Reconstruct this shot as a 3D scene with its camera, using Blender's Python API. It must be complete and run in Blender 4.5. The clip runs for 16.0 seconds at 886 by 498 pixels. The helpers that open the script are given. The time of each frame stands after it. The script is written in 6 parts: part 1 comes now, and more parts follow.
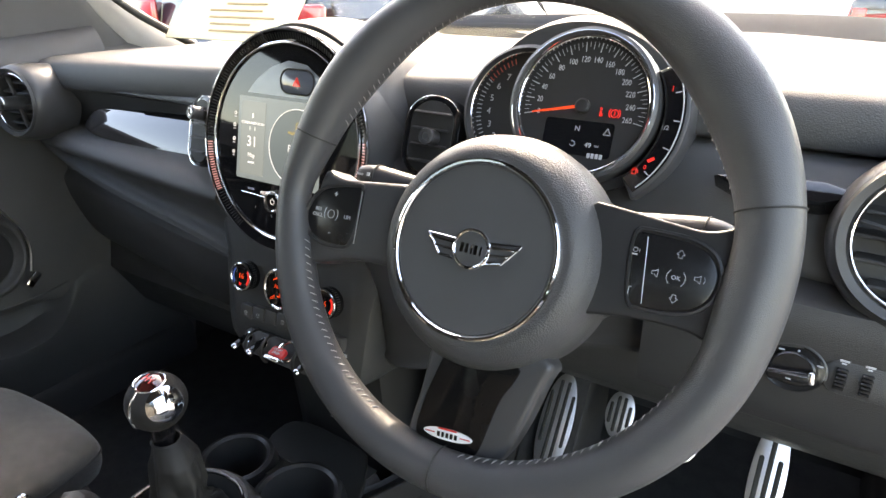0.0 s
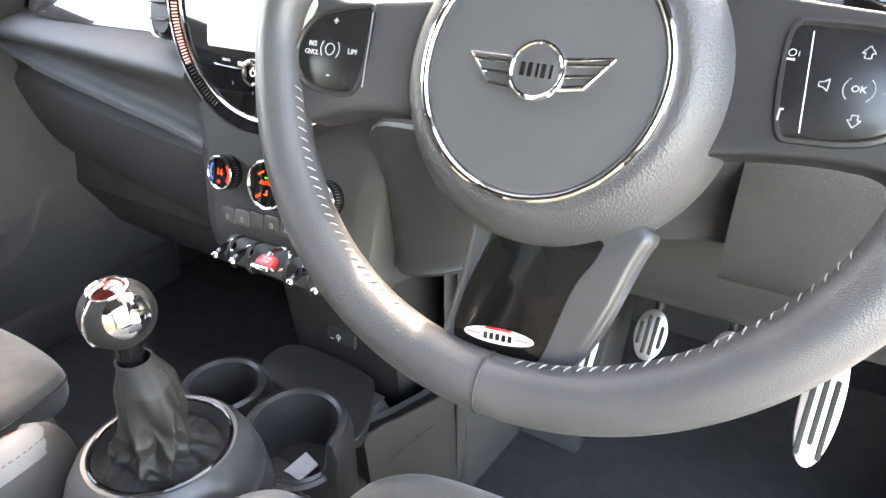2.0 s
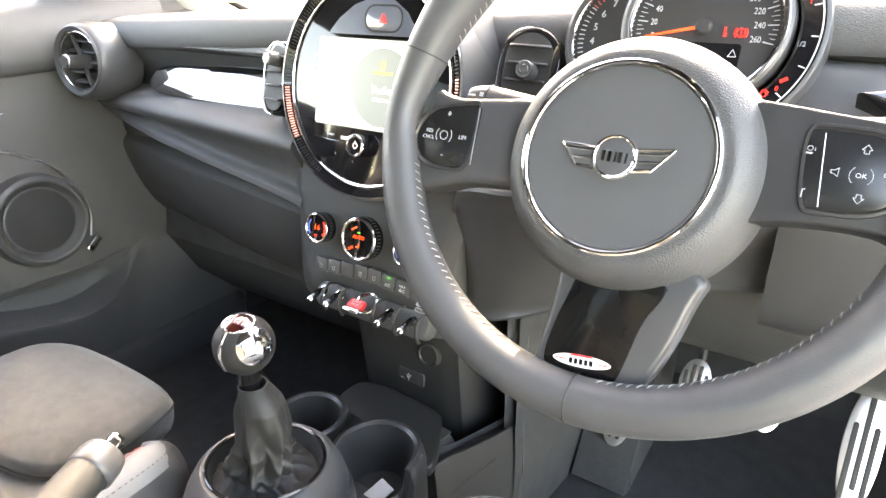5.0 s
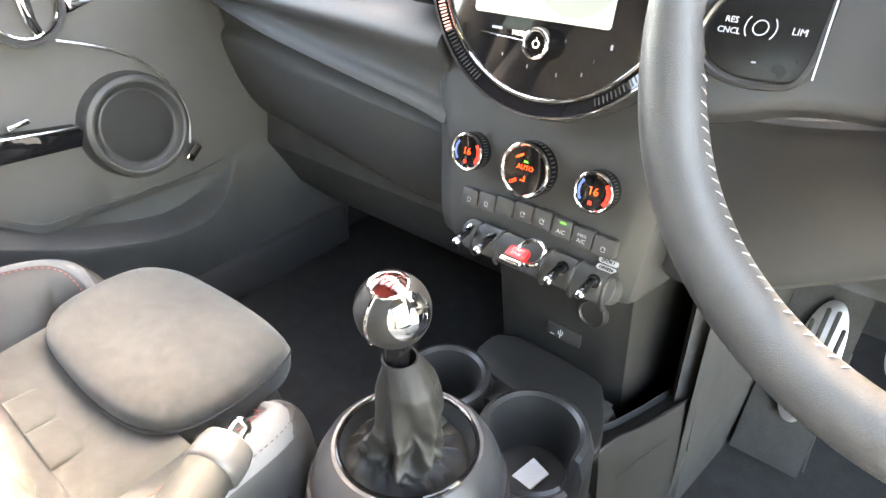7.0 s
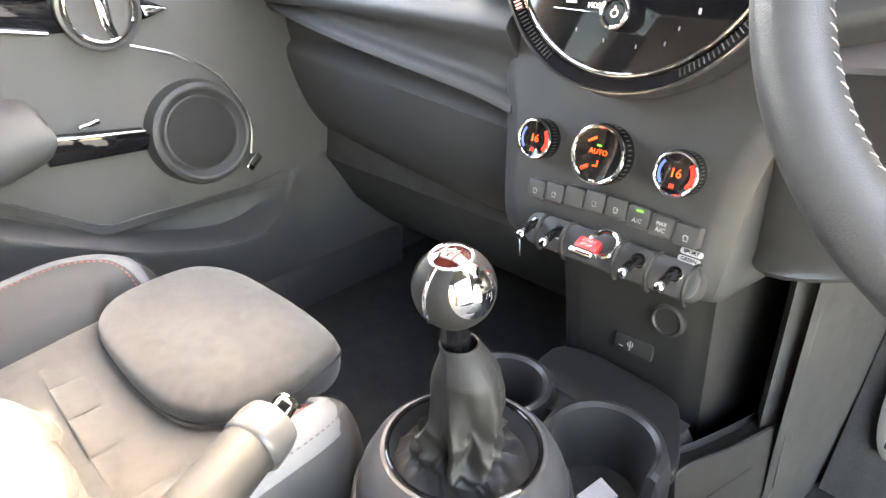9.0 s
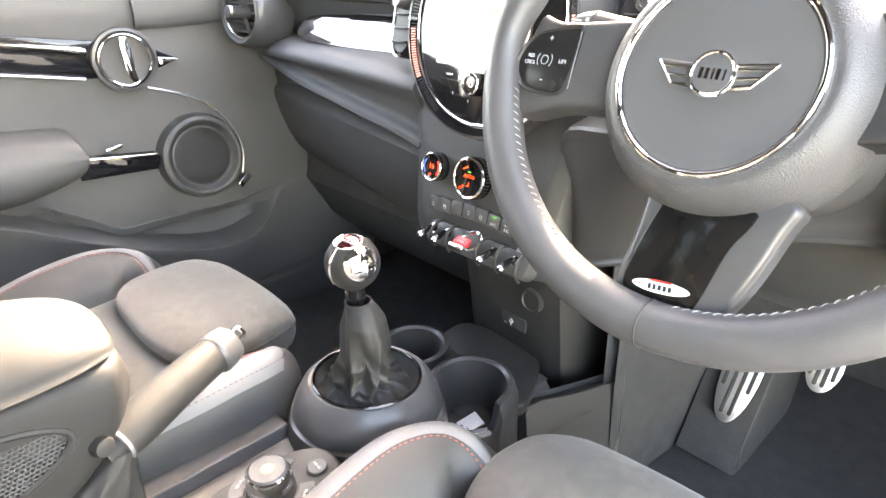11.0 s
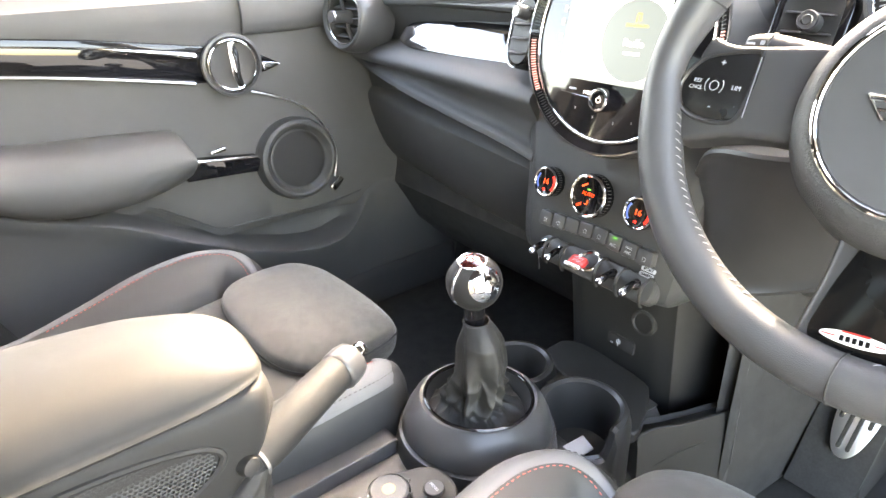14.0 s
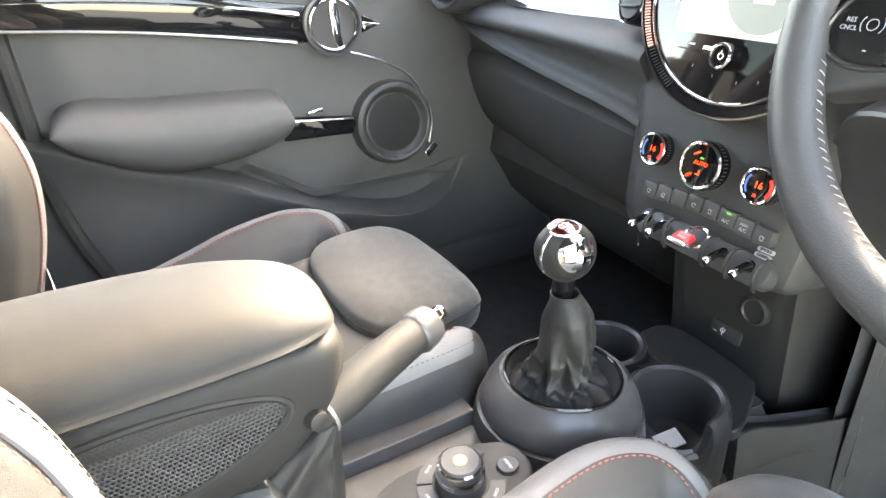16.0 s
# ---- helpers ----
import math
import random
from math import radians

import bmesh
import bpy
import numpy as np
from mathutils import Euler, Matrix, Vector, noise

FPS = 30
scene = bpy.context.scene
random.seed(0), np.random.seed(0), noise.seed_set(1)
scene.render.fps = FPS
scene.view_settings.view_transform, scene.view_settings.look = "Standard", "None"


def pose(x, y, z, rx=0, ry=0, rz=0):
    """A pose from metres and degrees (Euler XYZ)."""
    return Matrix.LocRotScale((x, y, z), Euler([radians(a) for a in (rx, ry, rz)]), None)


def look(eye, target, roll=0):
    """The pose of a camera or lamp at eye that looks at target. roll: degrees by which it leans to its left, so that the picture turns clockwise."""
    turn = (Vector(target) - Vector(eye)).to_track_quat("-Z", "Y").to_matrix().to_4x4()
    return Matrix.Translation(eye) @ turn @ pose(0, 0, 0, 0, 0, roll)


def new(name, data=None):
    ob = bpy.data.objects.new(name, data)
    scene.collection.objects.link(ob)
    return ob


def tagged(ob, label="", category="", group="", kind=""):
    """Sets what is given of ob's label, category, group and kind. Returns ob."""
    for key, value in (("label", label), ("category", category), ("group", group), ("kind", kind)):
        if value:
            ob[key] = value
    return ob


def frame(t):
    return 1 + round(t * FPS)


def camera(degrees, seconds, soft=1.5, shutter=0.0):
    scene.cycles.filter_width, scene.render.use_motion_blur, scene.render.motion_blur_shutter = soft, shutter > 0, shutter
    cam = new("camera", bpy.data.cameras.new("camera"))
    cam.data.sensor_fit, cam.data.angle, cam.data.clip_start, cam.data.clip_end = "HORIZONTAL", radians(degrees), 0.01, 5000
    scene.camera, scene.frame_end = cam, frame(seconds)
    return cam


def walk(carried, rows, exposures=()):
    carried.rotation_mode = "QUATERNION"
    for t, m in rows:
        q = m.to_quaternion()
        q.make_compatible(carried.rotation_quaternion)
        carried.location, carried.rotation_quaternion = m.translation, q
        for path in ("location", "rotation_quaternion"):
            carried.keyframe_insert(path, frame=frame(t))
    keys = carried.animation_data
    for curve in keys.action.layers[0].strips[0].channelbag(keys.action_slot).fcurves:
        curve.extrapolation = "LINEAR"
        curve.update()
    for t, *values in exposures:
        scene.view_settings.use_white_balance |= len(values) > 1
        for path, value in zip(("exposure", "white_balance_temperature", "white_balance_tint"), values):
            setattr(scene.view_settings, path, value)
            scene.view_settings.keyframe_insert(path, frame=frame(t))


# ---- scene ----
cam = camera(71.8, 16.0)
PATH = [
    (0, (0.488, -0.327, 0.803), (-0.467, 1.243, 0.014), 0.6),
    (0.5, (0.48, -0.331, 0.788), (-0.477, 1.236, -0.005), 0.5),
    (1, (0.46, -0.32, 0.759), (-0.495, 1.244, -0.043), 0.5),
    (1.5, (0.44, -0.3, 0.736), (-0.486, 1.237, -0.148), 0.4),
    (2, (0.42, -0.269, 0.709), (-0.464, 1.244, -0.255), 0.5),
    (2.5, (0.412, -0.267, 0.697), (-0.443, 1.238, -0.305), 0.6),
    (3, (0.434, -0.273, 0.726), (-0.417, 1.245, -0.26), 0.7),
    (3.2, (0.438, -0.279, 0.737), (-0.421, 1.253, -0.22), 0.7),
    (5.3, (0.42, -0.364, 0.744), (-0.635, 1.136, -0.054), -0.3),
    (5.5, (0.401, -0.361, 0.738), (-0.684, 1.112, -0.071), -0.6),
    (6, (0.346, -0.348, 0.736), (-0.777, 1.061, -0.133), -0.8),
    (6.5, (0.291, -0.317, 0.733), (-0.815, 1.007, -0.279), -1.0),
    (7, (0.26, -0.293, 0.706), (-0.857, 0.968, -0.371), -1.3),
    (7.5, (0.229, -0.273, 0.67), (-0.928, 0.946, -0.414), -1.6),
    (8, (0.211, -0.273, 0.647), (-0.988, 0.927, -0.413), -1.8),
    (8.2, (0.215, -0.272, 0.641), (-1.012, 0.922, -0.393), -2.3),
    (10.3, (0.368, -0.361, 0.706), (-0.958, 0.864, -0.156), -1.3),
    (10.5, (0.397, -0.363, 0.721), (-0.932, 0.855, -0.145), -1.4),
    (11, (0.472, -0.362, 0.713), (-0.856, 0.852, -0.16), -1.4),
    (11.5, (0.505, -0.357, 0.689), (-0.819, 0.852, -0.196), -1.6),
    (12, (0.49, -0.361, 0.697), (-0.835, 0.846, -0.189), -1.6),
    (12.5, (0.463, -0.368, 0.706), (-0.889, 0.811, -0.179), -1.4),
    (13, (0.421, -0.384, 0.709), (-0.975, 0.738, -0.181), -1.6),
    (13.5, (0.406, -0.387, 0.719), (-1.013, 0.705, -0.17), -1.8),
    (14, (0.409, -0.399, 0.731), (-1.028, 0.676, -0.152), -1.9),
    (14.5, (0.406, -0.413, 0.72), (-1.065, 0.623, -0.154), -1.7),
    (15, (0.391, -0.43, 0.705), (-1.13, 0.515, -0.186), -1.6),
    (15.5, (0.387, -0.414, 0.704), (-1.174, 0.427, -0.221), -2.4),
    (16, (0.392, -0.381, 0.702), (-1.185, 0.42, -0.232), -3.0),
]
EXPOSURE = [(0.0, 3.50, 9100, 15), (1.0, 3.90, 9400, 16), (1.5, 4.60, 9600, 15), (2.0, 5.30, 9700, 16), (2.5, 5.62, 10500, 20), (3.2, 5.72, 10600, 20), (5.3, 5.24, 10300, 15), (6.0, 5.33, 10300, 14), (7.0, 5.74, 10400, 14), (8.2, 5.80, 10400, 15), (10.3, 5.57, 10400, 17), (11.5, 5.62, 10400, 18), (12.5, 5.58, 10300, 17), (14.5, 5.34, 9900, 15), (16.0, 5.24, 9700, 13)]
walk(cam, [(t, look(e, g, r)) for t, e, g, r in PATH], EXPOSURE)

# world and light
world = bpy.data.worlds.new("world")
scene.world = world
world.use_nodes = True
_wn = world.node_tree.nodes
_sky = _wn.new("ShaderNodeTexSky")
_sky.sky_type, _sky.sun_disc = "NISHITA", False
SUN_EL, SUN_AZ = 39.5, -24.0          # degrees: height, and turn to the right of straight ahead
_sky.sun_elevation, _sky.sun_rotation = radians(SUN_EL), radians(SUN_AZ)
world.node_tree.links.new(_sky.outputs[0], _wn["Background"].inputs[0])
_wn["Background"].inputs[1].default_value = 0.15
_sd = bpy.data.lights.new("sun", "SUN")
_sd.energy, _sd.angle, _sd.color = 0.70, radians(0.6), (1.0, 0.975, 0.945)
_sun = new("sun", _sd)
_dir = Vector((math.sin(radians(SUN_AZ)) * math.cos(radians(SUN_EL)), math.cos(radians(SUN_AZ)) * math.cos(radians(SUN_EL)), math.sin(radians(SUN_EL))))
_sun.matrix_world = look(_dir * 30, (0, 0, 0))


# materials
def mat(name, base, rough=0.5, metal=0.0, vary=0.15, scale=40.0, bump=0.0, bscale=600.0, cells=False, coat=0.0, sheen=0.0, spec=0.5, grain=None):
    m = bpy.data.materials.new(name)
    m.use_nodes = True
    nt, p = m.node_tree, m.node_tree.nodes["Principled BSDF"]
    N, L = nt.nodes.new, nt.links.new
    co = N("ShaderNodeTexCoord")
    n1 = N("ShaderNodeTexNoise")
    n1.inputs["Scale"].default_value, n1.inputs["Detail"].default_value = scale, 5.0
    L(co.outputs["Object"], n1.inputs["Vector"])
    n2 = N("ShaderNodeTexNoise")
    n2.inputs["Scale"].default_value, n2.inputs["Detail"].default_value = scale * 0.12, 3.0
    L(co.outputs["Object"], n2.inputs["Vector"])
    add = N("ShaderNodeMath")
    L(n1.outputs["Fac"], add.inputs[0]), L(n2.outputs["Fac"], add.inputs[1])
    ramp = N("ShaderNodeMapRange")
    ramp.inputs["From Min"].default_value, ramp.inputs["From Max"].default_value = 0.6, 1.4
    ramp.inputs["To Min"].default_value, ramp.inputs["To Max"].default_value = 1 - vary, 1 + vary
    L(add.outputs[0], ramp.inputs["Value"])
    mul = N("ShaderNodeVectorMath")
    mul.operation = "SCALE"
    mul.inputs[0].default_value = base
    L(ramp.outputs[0], mul.inputs["Scale"]), L(mul.outputs[0], p.inputs["Base Color"])
    rr = N("ShaderNodeMapRange")
    rr.inputs["To Min"].default_value, rr.inputs["To Max"].default_value = rough * 0.85, min(1.0, rough * 1.15)
    L(n1.outputs["Fac"], rr.inputs["Value"]), L(rr.outputs[0], p.inputs["Roughness"])
    p.inputs["Metallic"].default_value, p.inputs["Coat Weight"].default_value = metal, coat
    p.inputs["Coat Roughness"].default_value = 0.03
    p.inputs["Sheen Weight"].default_value, p.inputs["Specular IOR Level"].default_value = sheen, spec
    if bump:
        if cells:
            t = N("ShaderNodeTexVoronoi")
            out = t.outputs["Distance"]
        else:
            t = N("ShaderNodeTexNoise")
            t.inputs["Detail"].default_value = 4.0
            out = t.outputs["Fac"]
        t.inputs["Scale"].default_value = bscale
        if grain:
            mp = N("ShaderNodeMapping")
            mp.inputs["Scale"].default_value = grain
            L(co.outputs["Object"], mp.inputs["Vector"]), L(mp.outputs[0], t.inputs["Vector"])
        else:
            L(co.outputs["Object"], t.inputs["Vector"])
        b = N("ShaderNodeBump")
        b.inputs["Strength"].default_value, b.inputs["Distance"].default_value = bump, 0.0008
        L(out, b.inputs["Height"]), L(b.outputs[0], p.inputs["Normal"])
    return m


def glow(name, colour, strength, base=(0.02, 0.02, 0.02)):
    m = bpy.data.materials.new(name)
    m.use_nodes = True
    p = m.node_tree.nodes["Principled BSDF"]
    p.inputs["Base Color"].default_value = (*base, 1)
    p.inputs["Emission Color"].default_value, p.inputs["Emission Strength"].default_value = (*colour, 1), strength
    p.inputs["Roughness"].default_value = 0.3
    return m


def glass(name, tint=(1, 1, 1)):
    m = bpy.data.materials.new(name)
    m.use_nodes = True
    p = m.node_tree.nodes["Principled BSDF"]
    p.inputs["Base Color"].default_value = (*tint, 1)
    p.inputs["Transmission Weight"].default_value, p.inputs["Roughness"].default_value = 1.0, 0.0
    p.inputs["IOR"].default_value = 1.45
    return m


LEATHER = mat("smooth black leather", (0.058, 0.058, 0.061), 0.38, vary=0.10, bump=0.22, bscale=1400, cells=True)
AIRBAG = mat("grained black vinyl", (0.055, 0.055, 0.057), 0.42, bump=0.4, bscale=900, cells=True)
SOFT = mat("soft grained dash vinyl", (0.048, 0.049, 0.051), 0.62, bump=0.4, bscale=800, cells=True)
HARD = mat("hard dark plastic", (0.040, 0.041, 0.042), 0.42, bump=0.3, bscale=1500, cells=True)
SATIN = mat("satin dark plastic", (0.048, 0.048, 0.050), 0.33, vary=0.10)
GLOSS = mat("piano black lacquer", (0.006, 0.006, 0.007), 0.04, vary=0.3)
TRIM = mat("piano black trim lacquer", (0.006, 0.006, 0.007), 0.04, vary=0.3, coat=1.0)
CHROME = mat("bright chrome", (0.92, 0.92, 0.93), 0.05, 1.0, vary=0.03)
STEEL = mat("brushed stainless steel", (0.72, 0.72, 0.73), 0.32, 1.0, vary=0.06, bump=0.12, bscale=300, grain=(12, 1, 1))
MATT = mat("smooth matt vinyl", (0.055, 0.057, 0.06), 0.5, vary=0.06)
GAITER = mat("soft black leather", (0.013, 0.0129, 0.0131), 0.60, vary=0.15, bump=0.3, bscale=1200, cells=True)
# Extra dark so the lower stack carries the dashboard's shade in its colour.
DEEP = mat("deep black plastic and painted shade", (0.013, 0.013, 0.0132), 0.55, vary=0.15, bump=0.2, bscale=1500, cells=True)
INSERT = mat("black lacquered spoke insert", (0.005, 0.005, 0.0052), 0.12, vary=0.2, spec=0.2)
KEYPAD = mat("satin black key plastic", (0.010, 0.010, 0.0105), 0.26, vary=0.2)
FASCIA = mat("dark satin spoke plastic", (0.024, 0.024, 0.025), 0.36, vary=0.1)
PANEL = mat("dark grained lower panel", (0.025, 0.0252, 0.026), 0.48, bump=0.35, bscale=1200, cells=True)
RUBBER = mat("black rubber", (0.02, 0.02, 0.02), 0.7, vary=0.1)
SUEDE = mat("charcoal suede fabric", (0.060, 0.056, 0.049), 0.95, vary=0.45, scale=70, bump=0.6, bscale=1800, sheen=0.25)
# One leatherette in two painted tones: darker for sunlit seats, lighter for shaded door.
VINYL = mat("carbon black leatherette", (0.031, 0.0306, 0.0302), 0.6, vary=0.1, bump=0.18, bscale=1700, cells=True)
VINYL_LIFTED = mat("door leatherette lightened for shade", (0.062, 0.062, 0.063), 0.6, vary=0.1, bump=0.18, bscale=1700, cells=True)
PALE = mat("grey ribbed leatherette", (0.120, 0.121, 0.125), 0.65, vary=0.1, bump=0.8, bscale=1200, grain=(1, 0.05, 1))
ARM = mat("grey grained armrest vinyl", (0.019, 0.0188, 0.0187), 0.60, vary=0.12, bump=0.24, bscale=2100, cells=True, spec=0.3)
CARPET = mat("black velour carpet", (0.030, 0.030, 0.031), 1.0, vary=0.4, scale=300, bump=1.0, bscale=900)
CLOTH = mat("anthracite headliner", (0.045, 0.045, 0.047), 0.95, vary=0.06, bump=0.4, bscale=900)
PILLAR = mat("pale grey pillar cloth", (0.30, 0.295, 0.285), 0.95, vary=0.06, bump=0.4, bscale=900)
SHELL = mat("dark trim panel", (0.04, 0.04, 0.043), 0.7, vary=0.12)
RED = mat("red thread", (0.42, 0.085, 0.065), 0.8)
THREAD = mat("pale grey thread", (0.40, 0.38, 0.37), 0.8)
WHITE = mat("white enamel", (0.8, 0.8, 0.8), 0.35, vary=0.03)
REDENAMEL = mat("red enamel", (0.55, 0.02, 0.02), 0.3)
DIAL = mat("matt dial black", (0.012, 0.012, 0.013), 0.6)
PRINT = mat("pale print", (0.42, 0.43, 0.45), 0.6, vary=0.02)
LIT = glow("white lit symbol", (0.9, 0.93, 1.0), 0.09, (0.5, 0.5, 0.5))
REDLIT = glow("red lit symbol", (1.0, 0.03, 0.02), 0.07, (0.3, 0.02, 0.02))
ORANGE = glow("orange lit pointer", (1.0, 0.07, 0.015), 0.07, (0.45, 0.06, 0.02))
GREEN = glow("green lit symbol", (0.1, 1.0, 0.1), 0.05)
BLUE = glow("blue lit arc", (0.08, 0.22, 1.0), 0.035)
PANE = glass("clear glass")


# shape helpers
def put(bm, m):
    bmesh.ops.transform(bm, matrix=m, verts=bm.verts)
    return bm


def fr(o, n, xd=(1, 0, 0)):
    """Frame at o whose z is n and whose x is near xd."""
    z = Vector(n).normalized()
    x = Vector(xd)
    x = (x - z * x.dot(z)).normalized()
    return Matrix.Translation(o) @ Matrix((x, z.cross(x), z)).transposed().to_4x4()


def mesh(name, bm, material, angle=35):
    bmesh.ops.recalc_face_normals(bm, faces=bm.faces)
    me = bpy.data.meshes.new(name)
    bm.to_mesh(me)
    bm.free()
    me.materials.append(material)
    me.shade_smooth()
    me.set_sharp_from_angle(angle=radians(angle))
    return me


def part(name, bm, material, parent, label="", m=None, angle=35):
    ob = new(name, mesh(name, bm, material, angle))
    ob.parent = parent
    if m is not None:
        ob.matrix_local = m
    if label:
        ob["label"] = label
    return ob


def thing(name, label, category, m=None, group="", kind=""):
    ob = new(name)
    ob.empty_display_size = 0.02
    if m is not None:
        ob.matrix_world = m
    return tagged(ob, label, category, group, kind)


def solid(name, bm, material, label, category, m=None, group="", kind="", angle=35):
    ob = new(name, mesh(name, bm, material, angle))
    if m is not None:
        ob.matrix_world = m
    return tagged(ob, label, category, group, kind)


def box(sx, sy, sz, bev=0.0, seg=3, m=None):
    bm = bmesh.new()
    bmesh.ops.create_cube(bm, size=1.0, matrix=Matrix.Diagonal((sx, sy, sz, 1)))
    if bev:
        bmesh.ops.bevel(bm, geom=bm.edges[:], offset=bev, segments=seg, profile=0.5, affect="EDGES", clamp_overlap=True)
    return put(bm, m) if m is not None else bm


def lathe(prof, seg=48, m=None, sx=1.0, sy=1.0):
    """Turned about z from (radius, height) pairs; a radius of 0 closes it."""
    bm = bmesh.new()
    rings = []
    for r, z in prof:
        if r <= 1e-6:
            rings.append([bm.verts.new((0, 0, z))])
        else:
            rings.append([bm.verts.new((sx * r * math.cos(2 * math.pi * i / seg), sy * r * math.sin(2 * math.pi * i / seg), z)) for i in range(seg)])
    for a, b in zip(rings, rings[1:]):
        for i in range(seg):
            j = (i + 1) % seg
            if len(a) == 1 and len(b) == 1:
                continue
            if len(a) == 1:
                bm.faces.new((a[0], b[i], b[j]))
            elif len(b) == 1:
                bm.faces.new((a[i], a[j], b[0]))
            else:
                bm.faces.new((a[i], a[j], b[j], b[i]))
    return put(bm, m) if m is not None else bm


def spline(pts, n, closed=False):
    """Catmull-Rom through pts, n steps a span."""
    P = [Vector(p) for p in pts]
    k = len(P)
    out = []
    for i in range(k if closed else k - 1):
        if closed:
            a, b, c, d = P[(i - 1) % k], P[i], P[(i + 1) % k], P[(i + 2) % k]
        else:
            a, b, c, d = P[max(i - 1, 0)], P[i], P[i + 1], P[min(i + 2, k - 1)]
        for s in range(n):
            t = s / n
            out.append(0.5 * ((2 * b) + (c - a) * t + (2 * a - 5 * b + 4 * c - d) * t * t + (3 * b - a - 3 * c + d) * t ** 3))
    if not closed:
        out.append(P[-1].copy())
    return out


def skin(loops, n=4, steps=4, caps=True, m=None):
    """A smooth body through closed loops of equal length, in order."""
    L = [spline(l, n, True) for l in loops]
    k = len(L[0])
    if steps > 1:
        cols = [spline([l[i] for l in L], steps) for i in range(k)]
        L = [[c[j] for c in cols] for j in range(len(cols[0]))]
    bm = bmesh.new()
    V = [[bm.verts.new(p) for p in l] for l in L]
    for a, b in zip(V, V[1:]):
        for i in range(k):
            j = (i + 1) % k
            bm.faces.new((a[i], a[j], b[j], b[i]))
    if caps:
        bm.faces.new(V[0][::-1]), bm.faces.new(V[-1])
    return put(bm, m) if m is not None else bm


def tube(pts, r, seg=10, closed=False, flat=1.0, m=None):
    """A round bar along pts; r a radius or one for each point; flat squeezes it across."""
    P = [Vector(p) for p in pts]
    k = len(P)
    R = [r] * k if isinstance(r, (int, float)) else r
    bm, V = bmesh.new(), []
    up = None
    for i, p in enumerate(P):
        d = (P[(i + 1) % k] - P[i - 1]) if closed else (P[min(i + 1, k - 1)] - P[max(i - 1, 0)])
        d.normalize()
        if up is None:
            up = d.orthogonal().normalized()
        up = (up - d * up.dot(d)).normalized()
        s = d.cross(up)
        V.append([bm.verts.new(p + R[i] * (math.cos(2 * math.pi * q / seg) * up * flat + math.sin(2 * math.pi * q / seg) * s)) for q in range(seg)])
    for i in range(k if closed else k - 1):
        a, b = V[i], V[(i + 1) % k]
        for q in range(seg):
            w = (q + 1) % seg
            bm.faces.new((a[q], a[w], b[w], b[q]))
    if not closed:
        bm.faces.new(V[0][::-1]), bm.faces.new(V[-1])
    return put(bm, m) if m is not None else bm


def plate(outline, thick, bev=0.0, m=None, seg=2):
    """A flat plate from an xy outline, its top at z = 0, thick downwards."""
    bm = bmesh.new()
    f = bm.faces.new([bm.verts.new((x, y, 0)) for x, y in outline])
    bmesh.ops.recalc_face_normals(bm, faces=bm.faces)
    if f.normal.z < 0:
        f.normal_flip()
    r = bmesh.ops.extrude_face_region(bm, geom=[f])
    top = [e for e in r["geom"] if isinstance(e, bmesh.types.BMFace)][0]
    bmesh.ops.translate(bm, verts=f.verts, vec=(0, 0, 0))
    vs = [v for v in bm.verts if v not in top.verts[:]]
    bmesh.ops.translate(bm, verts=vs, vec=(0, 0, -thick))
    if bev:
        es = [e for e in bm.edges if all(v in top.verts[:] for v in e.verts)]
        bmesh.ops.bevel(bm, geom=es, offset=bev, segments=seg, profile=0.5, affect="EDGES", clamp_overlap=True)
    bmesh.ops.recalc_face_normals(bm, faces=bm.faces)
    return put(bm, m) if m is not None else bm


def ell(cx, cy, rx, ry, n=32, a0=0.0, a1=360.0):
    full = abs(a1 - a0) >= 359.9
    k = n if full else n + 1
    return [(cx + rx * math.cos(radians(a0 + (a1 - a0) * i / n)), cy + ry * math.sin(radians(a0 + (a1 - a0) * i / n))) for i in range(k)]


def rrect(w, h, r, n=5, cx=0.0, cy=0.0):
    out = []
    for sx, sy, a in ((1, 1, 0), (-1, 1, 90), (-1, -1, 180), (1, -1, 270)):
        for i in range(n + 1):
            b = radians(a + 90 * i / n)
            out.append((cx + sx * (w / 2 - r) + r * math.cos(b), cy + sy * (h / 2 - r) + r * math.sin(b)))
    return out


def torus(R, r, seg=72, ring=12, m=None, a0=0.0, a1=360.0, flat=1.0):
    full = abs(a1 - a0) >= 359.9
    k = seg if full else seg + 1
    return tube([(R * math.cos(radians(a0 + (a1 - a0) * i / seg)), R * math.sin(radians(a0 + (a1 - a0) * i / seg)), 0) for i in range(k)], r, ring, full, flat, m)


def join(*bms):
    out = bmesh.new()
    for b in bms:
        me = bpy.data.meshes.new("tmp")
        b.to_mesh(me)
        b.free()
        out.from_mesh(me)
        bpy.data.meshes.remove(me)
    return out


def text(body, size, m=None, thick=0.0002, align="CENTER"):
    cu = bpy.data.curves.new("tmp", "FONT")
    cu.body, cu.size, cu.align_x, cu.align_y, cu.extrude, cu.resolution_u = body, size, align, "CENTER", thick, 2
    ob = bpy.data.objects.new("tmp", cu)
    me = bpy.data.meshes.new_from_object(ob)
    bm = bmesh.new()
    bm.from_mesh(me)
    bpy.data.objects.remove(ob), bpy.data.curves.remove(cu), bpy.data.meshes.remove(me)
    return put(bm, m) if m is not None else bm


def at(x, y, z=0.0, rz=0.0):
    return pose(x, y, z, 0, 0, rz)



